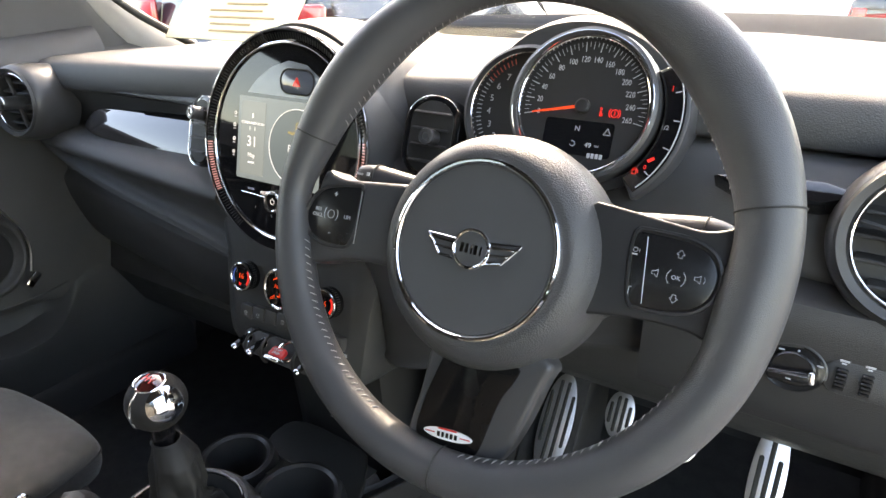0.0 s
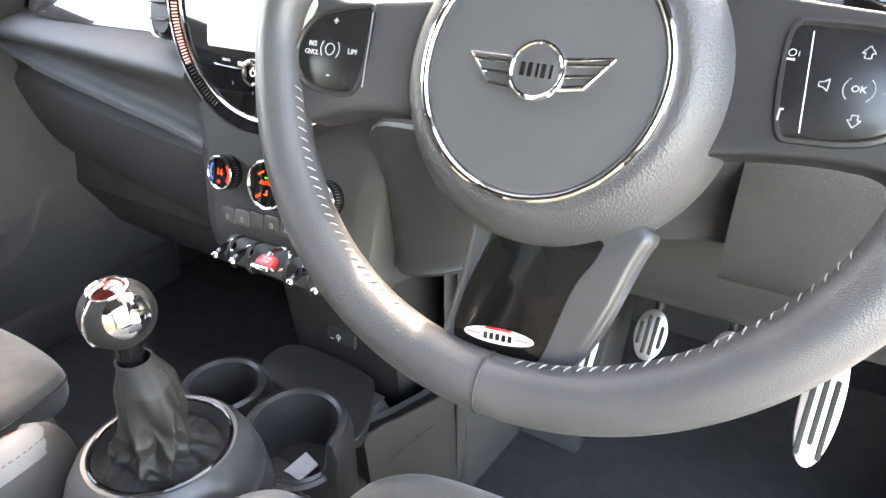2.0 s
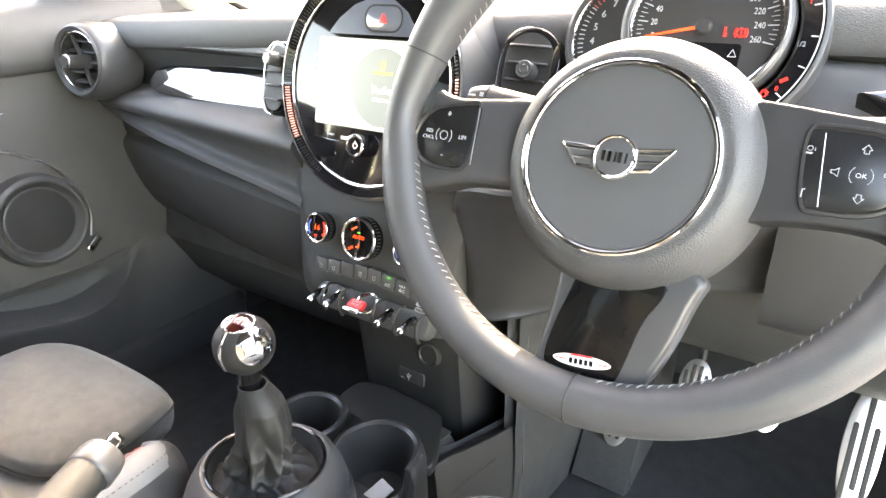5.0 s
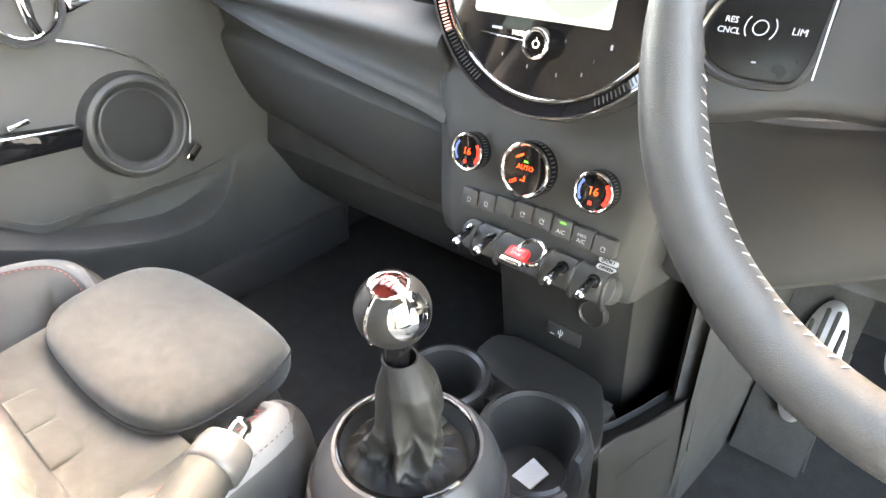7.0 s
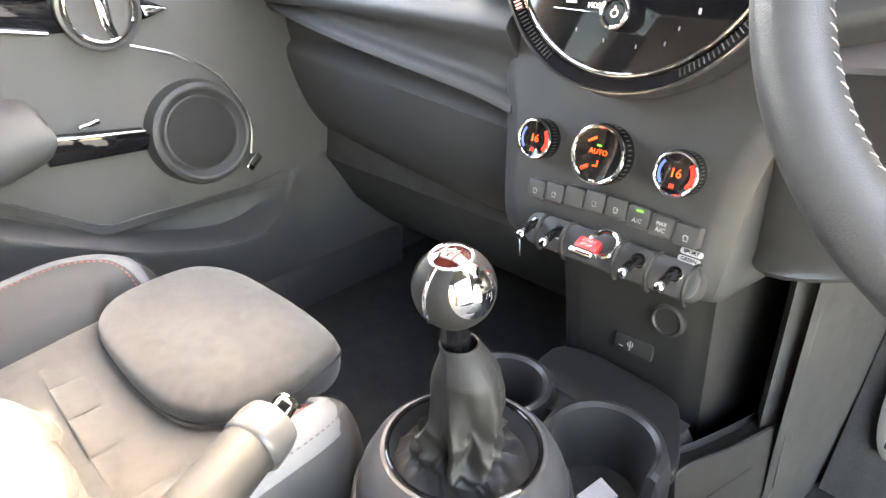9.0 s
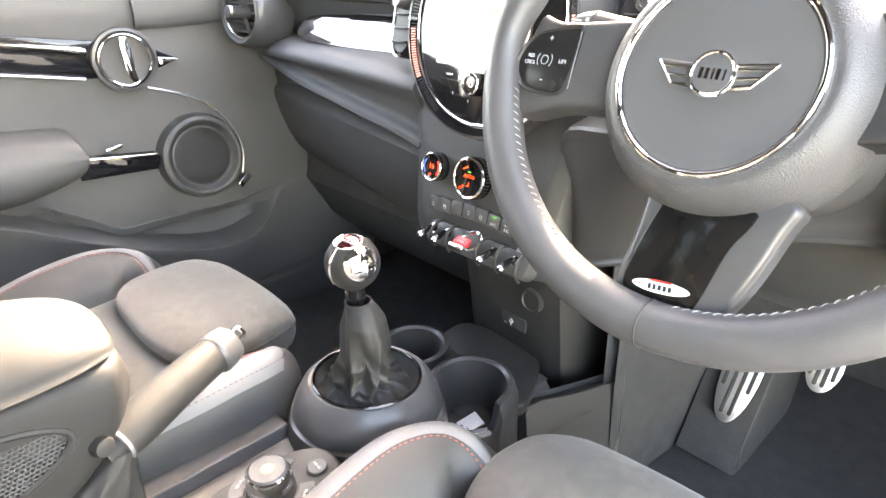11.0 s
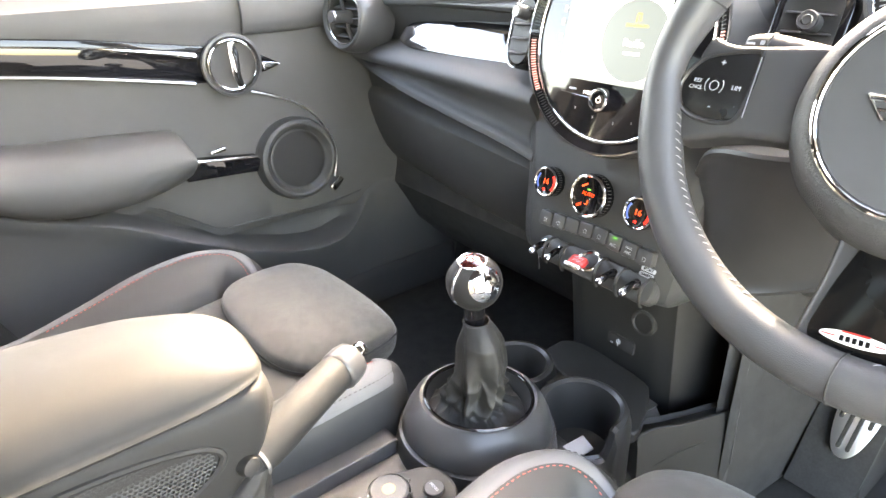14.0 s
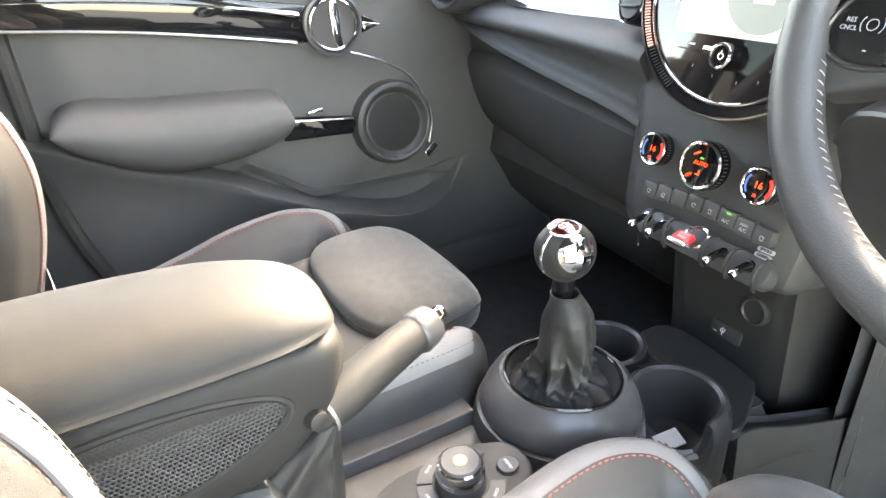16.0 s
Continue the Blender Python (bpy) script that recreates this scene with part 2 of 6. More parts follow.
def pillow(outline, prof, m=None, n=3):
    """A stuffed pad: the outline, grown or shrunk about its middle, at each (factor, z) of prof."""
    cx = sum(p[0] for p in outline) / len(outline)
    cy = sum(p[1] for p in outline) / len(outline)
    loops = [[(cx + (x - cx) * f, cy + (y - cy) * f, z) for x, y in outline] for f, z in prof]
    return skin(loops, n, 3, True, m)


def stitches(pts, length=0.004, gap=0.002, r=0.0006, lift=(0, 0, 0)):
    """Short threads one after another along a line."""
    P = [Vector(p) + Vector(lift) for p in pts]
    out, acc, on = [], 0.0, []
    dense = []
    for a, b in zip(P, P[1:]):
        k = max(1, int((b - a).length / 0.0008))
        dense += [a.lerp(b, i / k) for i in range(k)]
    dense.append(P[-1])
    bms, run, total = [], [dense[0]], 0.0
    for a, b in zip(dense, dense[1:]):
        total += (b - a).length
        ph = total % (length + gap)
        if ph < length:
            run.append(b)
        elif len(run) > 1:
            bms.append(tube([run[0], run[len(run) // 2], run[-1]], [r * 0.6, r, r * 0.6], 5))
            run = []
        else:
            run = []
    return join(*bms)


def arc(R, a0, a1, n=24, z=0.0, cx=0.0, cy=0.0):
    return [(cx + R * math.cos(radians(a0 + (a1 - a0) * i / n)), cy + R * math.sin(radians(a0 + (a1 - a0) * i / n)), z) for i in range(n + 1)]


def band(R0, R1, a0, a1, z=0.0, thick=0.0006, n=24):
    o = [(R1 * math.cos(radians(a0 + (a1 - a0) * i / n)), R1 * math.sin(radians(a0 + (a1 - a0) * i / n))) for i in range(n + 1)]
    i_ = [(R0 * math.cos(radians(a1 + (a0 - a1) * i / n)), R0 * math.sin(radians(a1 + (a0 - a1) * i / n))) for i in range(n + 1)]
    return plate(o + i_, thick, m=at(0, 0, z))


def bars(rows, m=None):
    """Little plain bars in place of writing: (x, y, width, height)."""
    return join(*[box(w, h, 0.0003, m=(m or Matrix()) @ at(x, y)) for x, y, w, h in rows])


def soft(o, k=2):
    """An outline with its corners cut round."""
    for _ in range(k):
        out = []
        for (ax, ay), (bx, by) in zip(o, o[1:] + o[:1]):
            out += [(0.78 * ax + 0.22 * bx, 0.78 * ay + 0.22 * by), (0.22 * ax + 0.78 * bx, 0.22 * ay + 0.78 * by)]
        o = out
    return o


def poly(pts, r, closed=True, m=None):
    """A thin line drawn from corner to corner."""
    P = [Vector(p) for p in pts]
    bm = join(*[tube([a, b], r, 5) for a, b in zip(P, P[1:] + (P[:1] if closed else []))])
    return put(bm, m) if m is not None else bm

# ---------------- shell of the car ----------------
# floor pan with carpet
solid("floor", join(box(1.44, 2.6, 0.03, m=at(0, -0.3, -0.02)), box(1.44, 0.03, 0.75, m=pose(0, 0.92, 0.33, -18)), box(0.17, 1.6, 0.16, 0.03, m=at(0.01, -0.1, 0.07))), CARPET,
      "black carpeted floor pan of the car", "floor", kind="structure")
solid("ceiling", skin([[(-0.62, y, z), (-0.4, y, z + 0.035), (0, y, z + 0.045), (0.4, y, z + 0.035), (0.62, y, z), (0.62, y, z + 0.05), (0.4, y, z + 0.08), (0, y, z + 0.09), (-0.4, y, z + 0.08), (-0.62, y, z + 0.05)]
      for y, z in ((0.02, 1.07), (-0.4, 1.12), (-1.0, 1.12), (-1.5, 1.05))], 2, 3), CLOTH, "anthracite cloth roof lining", "roof", kind="structure")
solid("wall_rear", box(1.4, 0.05, 0.75, 0.01, m=at(0, -1.58, 0.36)), SHELL, "dark rear panel of the cabin", "wall", kind="structure")
solid("wall_side_rear", box(0.06, 0.75, 0.75, 0.01, m=at(-0.72, -1.2, 0.36)), SHELL, "dark rear side panel of the cabin", "wall", kind="structure")
solid("wall_side_rear_driver", box(0.06, 0.75, 0.75, 0.01, m=at(0.72, -1.2, 0.36)), SHELL, "dark rear side panel of the cabin", "wall", kind="structure")
solid("sill", box(0.06, 1.6, 0.14, 0.02, m=at(0.72, 0.0, 0.02)), SHELL, "dark door sill under the open driver's door", "sill", kind="structure")
for sx in (-1, 1):
    solid("pillar_front", tube(spline([(sx * 0.755, 0.56, 0.64), (sx * 0.74, 0.36, 0.80), (sx * 0.655, 0.02, 1.09)], 6), [0.092, 0.080, 0.070, 0.062, 0.056, 0.052, 0.050] + [0.048] * 6, 20, flat=0.8), PILLAR,
          "trimmed windscreen pillar beside the dashboard", "pillar", kind="structure")
    solid("windscreen_seal", tube(spline([(sx * 0.655, 0.60, 0.66), (sx * 0.675, 0.50, 0.715), (sx * 0.680, 0.37, 0.805), (sx * 0.600, 0.03, 1.085)], 6), 0.007, 10), RUBBER, "black rubber seal along the windscreen pillar", "trim", kind="structure")
    solid("pillar_middle", tube(spline([(sx * 0.70, -0.62, 0.1), (sx * 0.70, -0.66, 0.6), (sx * 0.62, -0.72, 1.1)], 5), 0.055, 12, flat=0.7), SHELL,
          "dark trimmed middle pillar of the cabin", "pillar", kind="structure")
    solid("pillar_back", tube(spline([(sx * 0.70, -1.55, 0.6), (sx * 0.6, -1.5, 1.07)], 5), 0.07, 12, flat=0.7), SHELL,
          "dark trimmed rear pillar of the cabin", "pillar", kind="structure")
_ws = []
for y, z, w, c in ((1.03, 0.715, 0.70, 0.32), (0.55, 0.935, 0.66, 0.20), (0.03, 1.10, 0.58, 0.10)):
    _ws.append([(-w, y - c, z), (-w * 0.5, y - c * 0.24, z), (0, y, z), (w * 0.5, y - c * 0.24, z), (w, y - c, z), (w, y - c, z + 0.005), (w * 0.5, y - c * 0.24, z + 0.005), (0, y, z + 0.005), (-w * 0.5, y - c * 0.24, z + 0.005), (-w, y - c, z + 0.005)])
_w = solid("windscreen", skin(_ws, 2, 4), PANE, "clear curved windscreen glass", "windscreen", kind="structure")
_w.visible_shadow = False

solid("wall_footwell", box(0.05, 0.66, 0.72, 0.01, m=at(-0.735, 0.63, 0.31)), CARPET, "carpeted side wall of the passenger footwell", "wall", kind="structure")
solid("wall_footwell_driver", box(0.05, 0.66, 0.72, 0.01, m=at(0.735, 0.63, 0.31)), CARPET, "carpeted side wall of the driver's footwell", "wall", kind="structure")

# Unseen rear panes, added dark to keep sky out of cabin and reflections.
TINT = glass("sky-blocking tinted glass", (0.12, 0.13, 0.13))
for sx, nm in ((-1, "window_rear_side"), (1, "window_rear_side_driver")):
    solid(nm, skin([[(sx * 0.705, y, 0.73), (sx * 0.709, y, 0.73), (sx * 0.63, y, 1.09), (sx * 0.626, y, 1.09)] for y in (-0.70, -1.1, -1.5)], 1, 1), TINT, "unseen rear side window, tinted to hold off sky light", "window", kind="structure")
solid("window_rear", skin([[(x, -1.555, 0.73), (x, -1.560, 0.73), (x, -1.490, 1.07), (x, -1.485, 1.07)] for x in (-0.62, 0.0, 0.62)], 1, 1), TINT, "unseen rear window, tinted to hold off sky light", "window", kind="structure")

# Out of view; its low edge is placed to darken what the display reflects.
solid("roof_rail", skin([[(-0.66, y, z - 0.02), (-0.625, y, z + 0.0), (-0.60, y, z + 0.10), (-0.60, y, 1.13), (-0.66, y, 1.13), (-0.675, y, z + 0.06)] for y, z in ((0.06, 1.04), (-0.10, 0.96), (-0.35, 0.915), (-0.60, 0.92), (-0.85, 0.94), (-1.5, 0.99))], 3, 3), CLOTH, "unseen dark roof rail, set low to blacken the display's reflections", "trim", kind="structure")

solid("underbody", box(1.34, 2.3, 0.41, 0.03, m=at(0, -0.3, -0.243)), SHELL, "dark underbody of the car standing on the ground", "floor", kind="structure")

# ---------------- dashboard ----------------
dash = thing("dashboard", "black soft-grained dashboard with gloss trim strips", "dashboard")


def foot(x):
    """How far ahead the foot of the windscreen lies."""
    return float(np.interp(abs(x), [0.0, 0.3, 0.55, 0.73], [1.0, 0.955, 0.84, 0.66]))


def dsec(x, lip, top, back, low):
    """One section of the upper pad: lip (y, z), top (y, z), back z, underside z."""
    return [(x, lip[0] + 0.03, low), (x, lip[0] + 0.012, low + 0.006), (x, lip[0] + 0.001, lip[1] - 0.004), (x, lip[0] + 0.003, lip[1] + 0.022), (x, lip[0] + 0.024, lip[1] + 0.036), (x, top[0], top[1]), (x, 0.62, back), (x, foot(x) + 0.02, back + 0.003), (x, foot(x) + 0.02, back - 0.12), (x, 0.5, low - 0.05), (x, lip[0] + 0.1, low)]


part("upper_pad", skin([dsec(-0.73, (0.27, 0.645), (0.38, 0.68), 0.68, 0.63), dsec(-0.62, (0.215, 0.650), (0.33, 0.69), 0.69, 0.635), dsec(-0.35, (0.205, 0.663), (0.32, 0.70), 0.70, 0.645),
     dsec(-0.12, (0.21, 0.672), (0.32, 0.712), 0.705, 0.655), dsec(0.1, (0.225, 0.68), (0.33, 0.722), 0.715, 0.66), dsec(0.35, (0.225, 0.695), (0.33, 0.732), 0.725, 0.68), dsec(0.55, (0.225, 0.695), (0.33, 0.732), 0.725, 0.68), dsec(0.73, (0.25, 0.69), (0.36, 0.722), 0.72, 0.67)], 4, 5), SOFT, dash)
part("core", skin([[(x, 0.235, 0.66), (x, 0.24, 0.60), (x, 0.26, 0.45), (x, 0.33, 0.34), (x, 0.5, 0.3), (x, 0.8, 0.35), (x, 0.8, 0.62), (x, 0.5, 0.66)] for x in (-0.73, -0.4, 0.0, 0.4, 0.73)], 3, 1), HARD, dash)


def mid(x, y, top, bot):
    return [(x, y + 0.065, top + 0.003), (x, y + 0.036, top), (x, y + 0.012, top - 0.006), (x, y, top - 0.018), (x, y + 0.005, top - 0.030), (x, y + 0.018, 0.45 * top + 0.55 * bot), (x, y + 0.022, bot + 0.016), (x, y + 0.012, bot + 0.008), (x, y + 0.008, bot + 0.002), (x, y + 0.014, bot - 0.005), (x, y + 0.08, bot - 0.008), (x, y + 0.14, bot), (x, y + 0.14, top - 0.036)]


part("middle_pad", skin([mid(-0.70, 0.215, 0.575, 0.545), mid(-0.58, 0.185, 0.58, 0.534), mid(-0.45, 0.16, 0.585, 0.523), mid(-0.3, 0.145, 0.585, 0.509), mid(-0.18, 0.137, 0.582, 0.497), mid(-0.12, 0.135, 0.58, 0.486)], 4, 5), SOFT, dash)
part("glove_box_lid", skin([[(x, 0.20 + d, 0.535 + e), (x, 0.185 + d, 0.50 + e), (x, 0.215 + d, 0.36), (x, 0.26 + d, 0.31), (x, 0.34, 0.32), (x, 0.34, 0.53)] for x, d, e in ((-0.73, 0.062, -0.046), (-0.6, 0.048, -0.050), (-0.5, 0.032, -0.052), (-0.3, 0.004, -0.056), (-0.13, -0.004, -0.066))], 4, 4), SOFT, dash)
part("glove_box_catch", box(0.09, 0.01, 0.022, 0.004, m=at(-0.26, 0.205, 0.43)), SATIN, dash)
part("footwell_cover", skin([[(x, 0.3, 0.34), (x, 0.42, 0.10), (x, 0.75, 0.05), (x, 0.80, 0.3)] for x in (-0.72, -0.4, -0.08)], 3, 2), CARPET, dash)
_g = [(-0.490, -0.024), (-0.478, 0.006), (-0.42, 0.012), (-0.255, 0.023), (-0.12, 0.028), (-0.12, -0.036), (-0.22, -0.036), (-0.34, -0.039), (-0.46, -0.037)]
part("gloss_trim", plate(soft(_g), 0.005, 0.0015), TRIM, dash, "piano black trim strip", m=fr((0, 0.208, 0.618), (0.0, -0.815, 0.58)))
part("trim_shelf", skin([[(x, 0.225, z + 0.02 * k), (x, 0.206, z + 0.014 * k), (x, 0.205, z), (x, 0.225, z - 0.004)] for x, z, k in ((-0.40, 0.655, 0.05), (-0.30, 0.654, 0.4), (-0.20, 0.653, 0.8), (-0.12, 0.652, 1.1))], 3, 3), HARD, dash)
part("gloss_trim", plate([(-0.025, 0.004), (0.0, 0.008), (0.05, 0.009), (0.08, 0.0), (0.05, -0.009), (0.0, -0.008)], 0.02, 0.003), TRIM, dash, "piano black trim strip", m=fr((0.452, 0.178, 0.668), (-0.05, -0.72, 0.69)))
# driver's side: face, knee pad, lower edge
part("driver_face", skin([[(x, 0.24, 0.685), (x, 0.21 - d, 0.665), (x, 0.19 - d, 0.62), (x, 0.20 - d, 0.59), (x, 0.3, 0.56), (x, 0.35, 0.66)] for x, d in ((0.14, 0.0), (0.4, 0.0), (0.6, 0.02), (0.73, 0.0))], 4, 3), HARD, dash)
part("switch_panel", skin([[(x, 0.25, 0.60), (x, 0.155, 0.597), (x, 0.14, 0.588), (x, 0.138, 0.56), (x, 0.145, 0.50), (x, 0.165, 0.475), (x, 0.22, 0.465), (x, 0.26, 0.50)] for x in (0.40, 0.5, 0.62, 0.73)], 4, 3), PANEL, dash)
part("knee_panel", skin([[(x, 0.30, z1), (x, y, z1), (x, y - 0.006, z1 - 0.02), (x, y + 0.01, (z0 + z1) / 2), (x, y + 0.018, z0 + 0.02), (x, y + 0.028, z0), (x, 0.32, z0)] for x, y, z1, z0 in ((0.10, 0.16, 0.53, 0.405), (0.125, 0.14, 0.56, 0.395), (0.19, 0.13, 0.57, 0.42), (0.30, 0.145, 0.585, 0.475), (0.40, 0.15, 0.585, 0.50), (0.50, 0.17, 0.57, 0.49))], 4, 4), SATIN, dash)
part("screen_strip", skin([[(x, foot(x) - 0.02, z), (x, foot(x) - 0.018, z + 0.006), (x, foot(x) + 0.015, z + 0.042), (x, foot(x) + 0.022, z + 0.040), (x, foot(x) + 0.015, z)] for x, z in ((-0.70, 0.672), (-0.55, 0.684), (-0.3, 0.698), (0.0, 0.708), (0.3, 0.720), (0.55, 0.722), (0.70, 0.718))], 2, 6), RUBBER, dash, "dotted black strip along the windscreen's foot")

# light switch
ls = thing("light_switch", "round headlamp switch with chrome grip and white symbols", "switch", fr((0.511, 0.137, 0.546), (-0.05, -0.97, 0.25)))
part("base", lathe([(0.0222, -0.012), (0.0222, 0.001), (0.0208, 0.0035), (0.0196, 0.0030), (0, 0.0030)], 48, sy=0.84), KEYPAD, ls)
part("rim", tube([(0.0216 * math.cos(radians(a)), 0.0182 * math.sin(radians(a)), 0.0030) for a in range(-10, 191, 10)], 0.0010, 8), SATIN, ls)
part("knob", lathe([(0.0150, 0.003), (0.0150, 0.007), (0.0135, 0.0085), (0, 0.0085)], 40, sy=0.84), KEYPAD, ls)
gr_ = part("grip", box(0.030, 0.0085, 0.010, 0.0028, m=at(-0.001, -0.004, 0.0110, 8)), KEYPAD, ls)
part("grip_edge", tube([(-0.0150, -0.0040, 0.0155), (0.0, -0.0020, 0.0162), (0.0125, -0.0004, 0.0155)], 0.0008, 8), CHROME, gr_)
part("grip_cap", box(0.0050, 0.0100, 0.0105, 0.0022, m=at(0.0128, -0.0015, 0.0112, 8)), CHROME, gr_)
for _s in ((-0.0095, 0.0115, 0.0040, 0.0010), (0.0015, 0.0135, 0.0014, 0.0014), (0.0165, 0.0062, 0.0040, 0.0010)):
    part("symbol", bars([_s], at(0, 0, 0.0036)), PRINT, ls)
part("symbol", bars([(-0.001, -0.0055, 0.0034, 0.0010)], at(0, 0, 0.0162)), PRINT, ls)
rs = thing("roller_switch", "pair of ribbed roller switches in a dark oval frame", "switch", fr((0.556, 0.138, 0.548), (0, -0.97, 0.2)))
part("frame", plate(rrect(0.052, 0.026, 0.010), 0.008, 0.002, at(0, 0, 0.003)), PANEL, rs)
for dx in (-0.015, 0.0005):
    part("roller", join(*[box(0.007, 0.0018, 0.004, 0.0005, 1, at(dx, -0.008 + 0.0028 * i, 0.004 + 0.0012 * math.sin(i * 0.6))) for i in range(6)]), KEYPAD, rs)
    part("symbol", bars([(dx, 0.0125, 0.006, 0.0014), (dx, 0.0105, 0.003, 0.001)], at(0, 0, 0.0034)), PRINT, rs)


def round_vent(o, n, R, flap):
    v = thing("air_vent", "round black dashboard air vent with satin ring and crossed vanes", "vent", fr(o, n), "round air vents")
    part("barrel", lathe([(R * 1.26, -0.075), (R * 1.28, -0.034), (R * 1.24, -0.015), (R * 1.18, -0.006), (R * 1.13, -0.004)], 56), SATIN, v)
    part("ring", lathe([(R * 1.13, -0.022), (R * 1.13, -0.003), (R * 1.09, 0.0), (R * 0.98, -0.003), (R * 0.94, -0.02), (R * 0.94, -0.04), (0, -0.04)], 56), HARD, v)
    part("bezel", torus(R * 0.93, 0.0011, 56, 8, at(0, 0, -0.006)), CHROME, v)
    for i in range(-2, 3):
        part("vane", box(2 * math.sqrt(max(0.01, 0.84 - (i * 0.33) ** 2)) * R, 0.003, 0.014, 0.001, 1, m=pose(0, i * 0.33 * R, -0.022, 18)), HARD, v)
    part("spoke", box(0.0035, 1.8 * R, 0.008, 0.002, 1, m=pose(0, 0, -0.012, 0, 0, flap)), SATIN, v)
    part("knob", lathe([(0.012, -0.02), (0.010, -0.004), (0.0098, 0.010), (0.0105, 0.016), (0.009, 0.020), (0, 0.0205)], 24), SATIN, v)
    part("knob_ring", torus(0.0098, 0.0009, 24, 6, at(0, 0, 0.0165)), CHROME, v)
    return v


round_vent((-0.600, 0.149, 0.628), (0.13, -0.985, 0.10), 0.0475, 25)
round_vent((0.572, 0.148, 0.652), (-0.12, -0.96, 0.25), 0.052, 80)


def side_vent(o, n, w, h, flip, knob):
    v = thing("air_vent", "narrow upright air vent with bright curved edge beside the display", "vent", fr(o, n), "upright air vents")
    part("frame", plate(rrect(w, h, w * 0.48, 8), 0.03, 0.003), GLOSS, v)
    part("recess", plate(rrect(w * 0.76, h * 0.86, w * 0.36, 8), 0.001, m=at(0, 0, 0.0012)), DEEP, v)
    for i in range(4):
        part("vane", box(w * 0.66, 0.0020, 0.006, 0.0008, 1, m=pose(0, (i - 1.5) * h * 0.19, 0.0030, 20)), DEEP, v)
    o_ = rrect(w * 0.94, h * 0.97, w * 0.45, 8)
    o_ = [(x, y, 0.002) for x, y in o_ if x * flip >= -0.001]
    o_.sort(key=lambda p: p[1])
    part("chrome_edge", tube(o_, 0.0006, 6), CHROME, v)
    kb_ = part("knob", lathe([(0.0085, 0.002), (0.0078, 0.012), (0.0085, 0.0165), (0.0075, 0.0185), (0.004, 0.0178), (0, 0.0178)], 24, m=at(w * 0.06, knob * h)), SATIN, v)
    part("knob_rim", torus(0.0042, 0.0006, 20, 6, at(w * 0.06, knob * h, 0.0182)), CHROME, kb_)


side_vent((-0.158, 0.158, 0.636), (-0.18, -0.94, 0.27), 0.052, 0.088, -1, 0.24)
side_vent((0.159, 0.187, 0.663), (0.08, -0.95, 0.3), 0.062, 0.085, -1, 0.0)

# hood behind the display
part("display_hood", skin([[(0.118 * math.cos(radians(a)) * f - 0.007, y, 0.648 + 0.121 * math.sin(radians(a)) * f) for a in range(-20, 201, 20)] for y, f in ((0.185, 0.97), (0.21, 1.0), (0.27, 0.98), (0.36, 0.78), (0.42, 0.6))], 5, 4), SOFT, dash)

# ---------------- central display ----------------
disp = thing("central_display", "round central display with gloss black face and chrome rings", "display", fr((-0.0080, 0.1410, 0.6435), (0, -0.978, 0.21)))
part("housing", lathe([(0.09, -0.12), (0.122, -0.09), (0.1240, -0.012), (0.1222, -0.002), (0.1195, -0.001), (0.1195, -0.02), (0, -0.02)], 96), HARD, disp)
part("outer_chrome_ring", torus(0.1205, 0.0005, 120, 8, at(0, 0, -0.001)), CHROME, disp)
lr = part("light_ring", lathe([(0.1190, -0.001), (0.1090, -0.006), (0.1090, -0.012), (0.1190, -0.012)], 96), GLOSS, disp)
part("graduation", join(*[box(0.0065, 0.0009, 0.0006, m=at(0, 0, -0.0035, a) @ at(0.1140, 0) @ pose(0, 0, 0, 0, -28, 0)) for a in np.arange(-60, 241, 1.8)]), DEEP, lr)
PINK = glow("pink lit bars", (1.0, 0.45, 0.42), 0.05, (0.4, 0.2, 0.2))
for _aa in (np.arange(186, 215, 1.5), np.arange(-26, 8, 1.5)):
    part("lit_graduation", join(*[box(0.0055, 0.0012, 0.0006, m=at(0, 0, -0.0030, a) @ at(0.1146, 0) @ pose(0, 0, 0, 0, -28, 0)) for a in _aa]), PINK, lr)
part("inner_chrome_ring", torus(0.1072, 0.0017, 120, 10, at(0, 0, -0.005)), CHROME, disp)
part("face", lathe([(0.1065, -0.0065), (0, -0.0065)], 96), GLOSS, disp, "piano black glass face")
# Blue grey copies the side window's reflection, painted on the face above the screen.
BLUEGREY = mat("blue grey painted reflection", (0.10, 0.115, 0.14), 0.16, coat=0.5)
_hz = [(-0.058, 0.0505), (-0.044, 0.066), (-0.024, 0.080), (0.002, 0.0885), (0.028, 0.0855), (0.046, 0.074), (0.058, 0.0575), (0.060, 0.0505)]
part("reflection_panel", plate(_hz, 0.001, m=at(0, 0, -0.0058)), BLUEGREY, disp)
hz = part("hazard_button", plate(rrect(0.046, 0.0245, 0.0115, 6, 0.0165, 0.0672), 0.002, 0.001, at(0, 0, -0.0045)), BLUEGREY, disp)
part("button_gap", tube([(x, y, -0.0048) for x, y in rrect(0.0475, 0.026, 0.012, 8, 0.0165, 0.0672)], 0.0009, 6, True), RUBBER, disp)
part("triangle", join(poly([(0.0165 - 0.0050, 0.063, 0), (0.0165 + 0.0050, 0.063, 0), (0.0165, 0.0717, 0)], 0.0005, m=at(0, 0, -0.0043)), poly([(0.0165 - 0.0023, 0.0646, 0), (0.0165 + 0.0023, 0.0646, 0), (0.0165, 0.0686, 0)], 0.0004, m=at(0, 0, -0.0043))), REDLIT, hz)
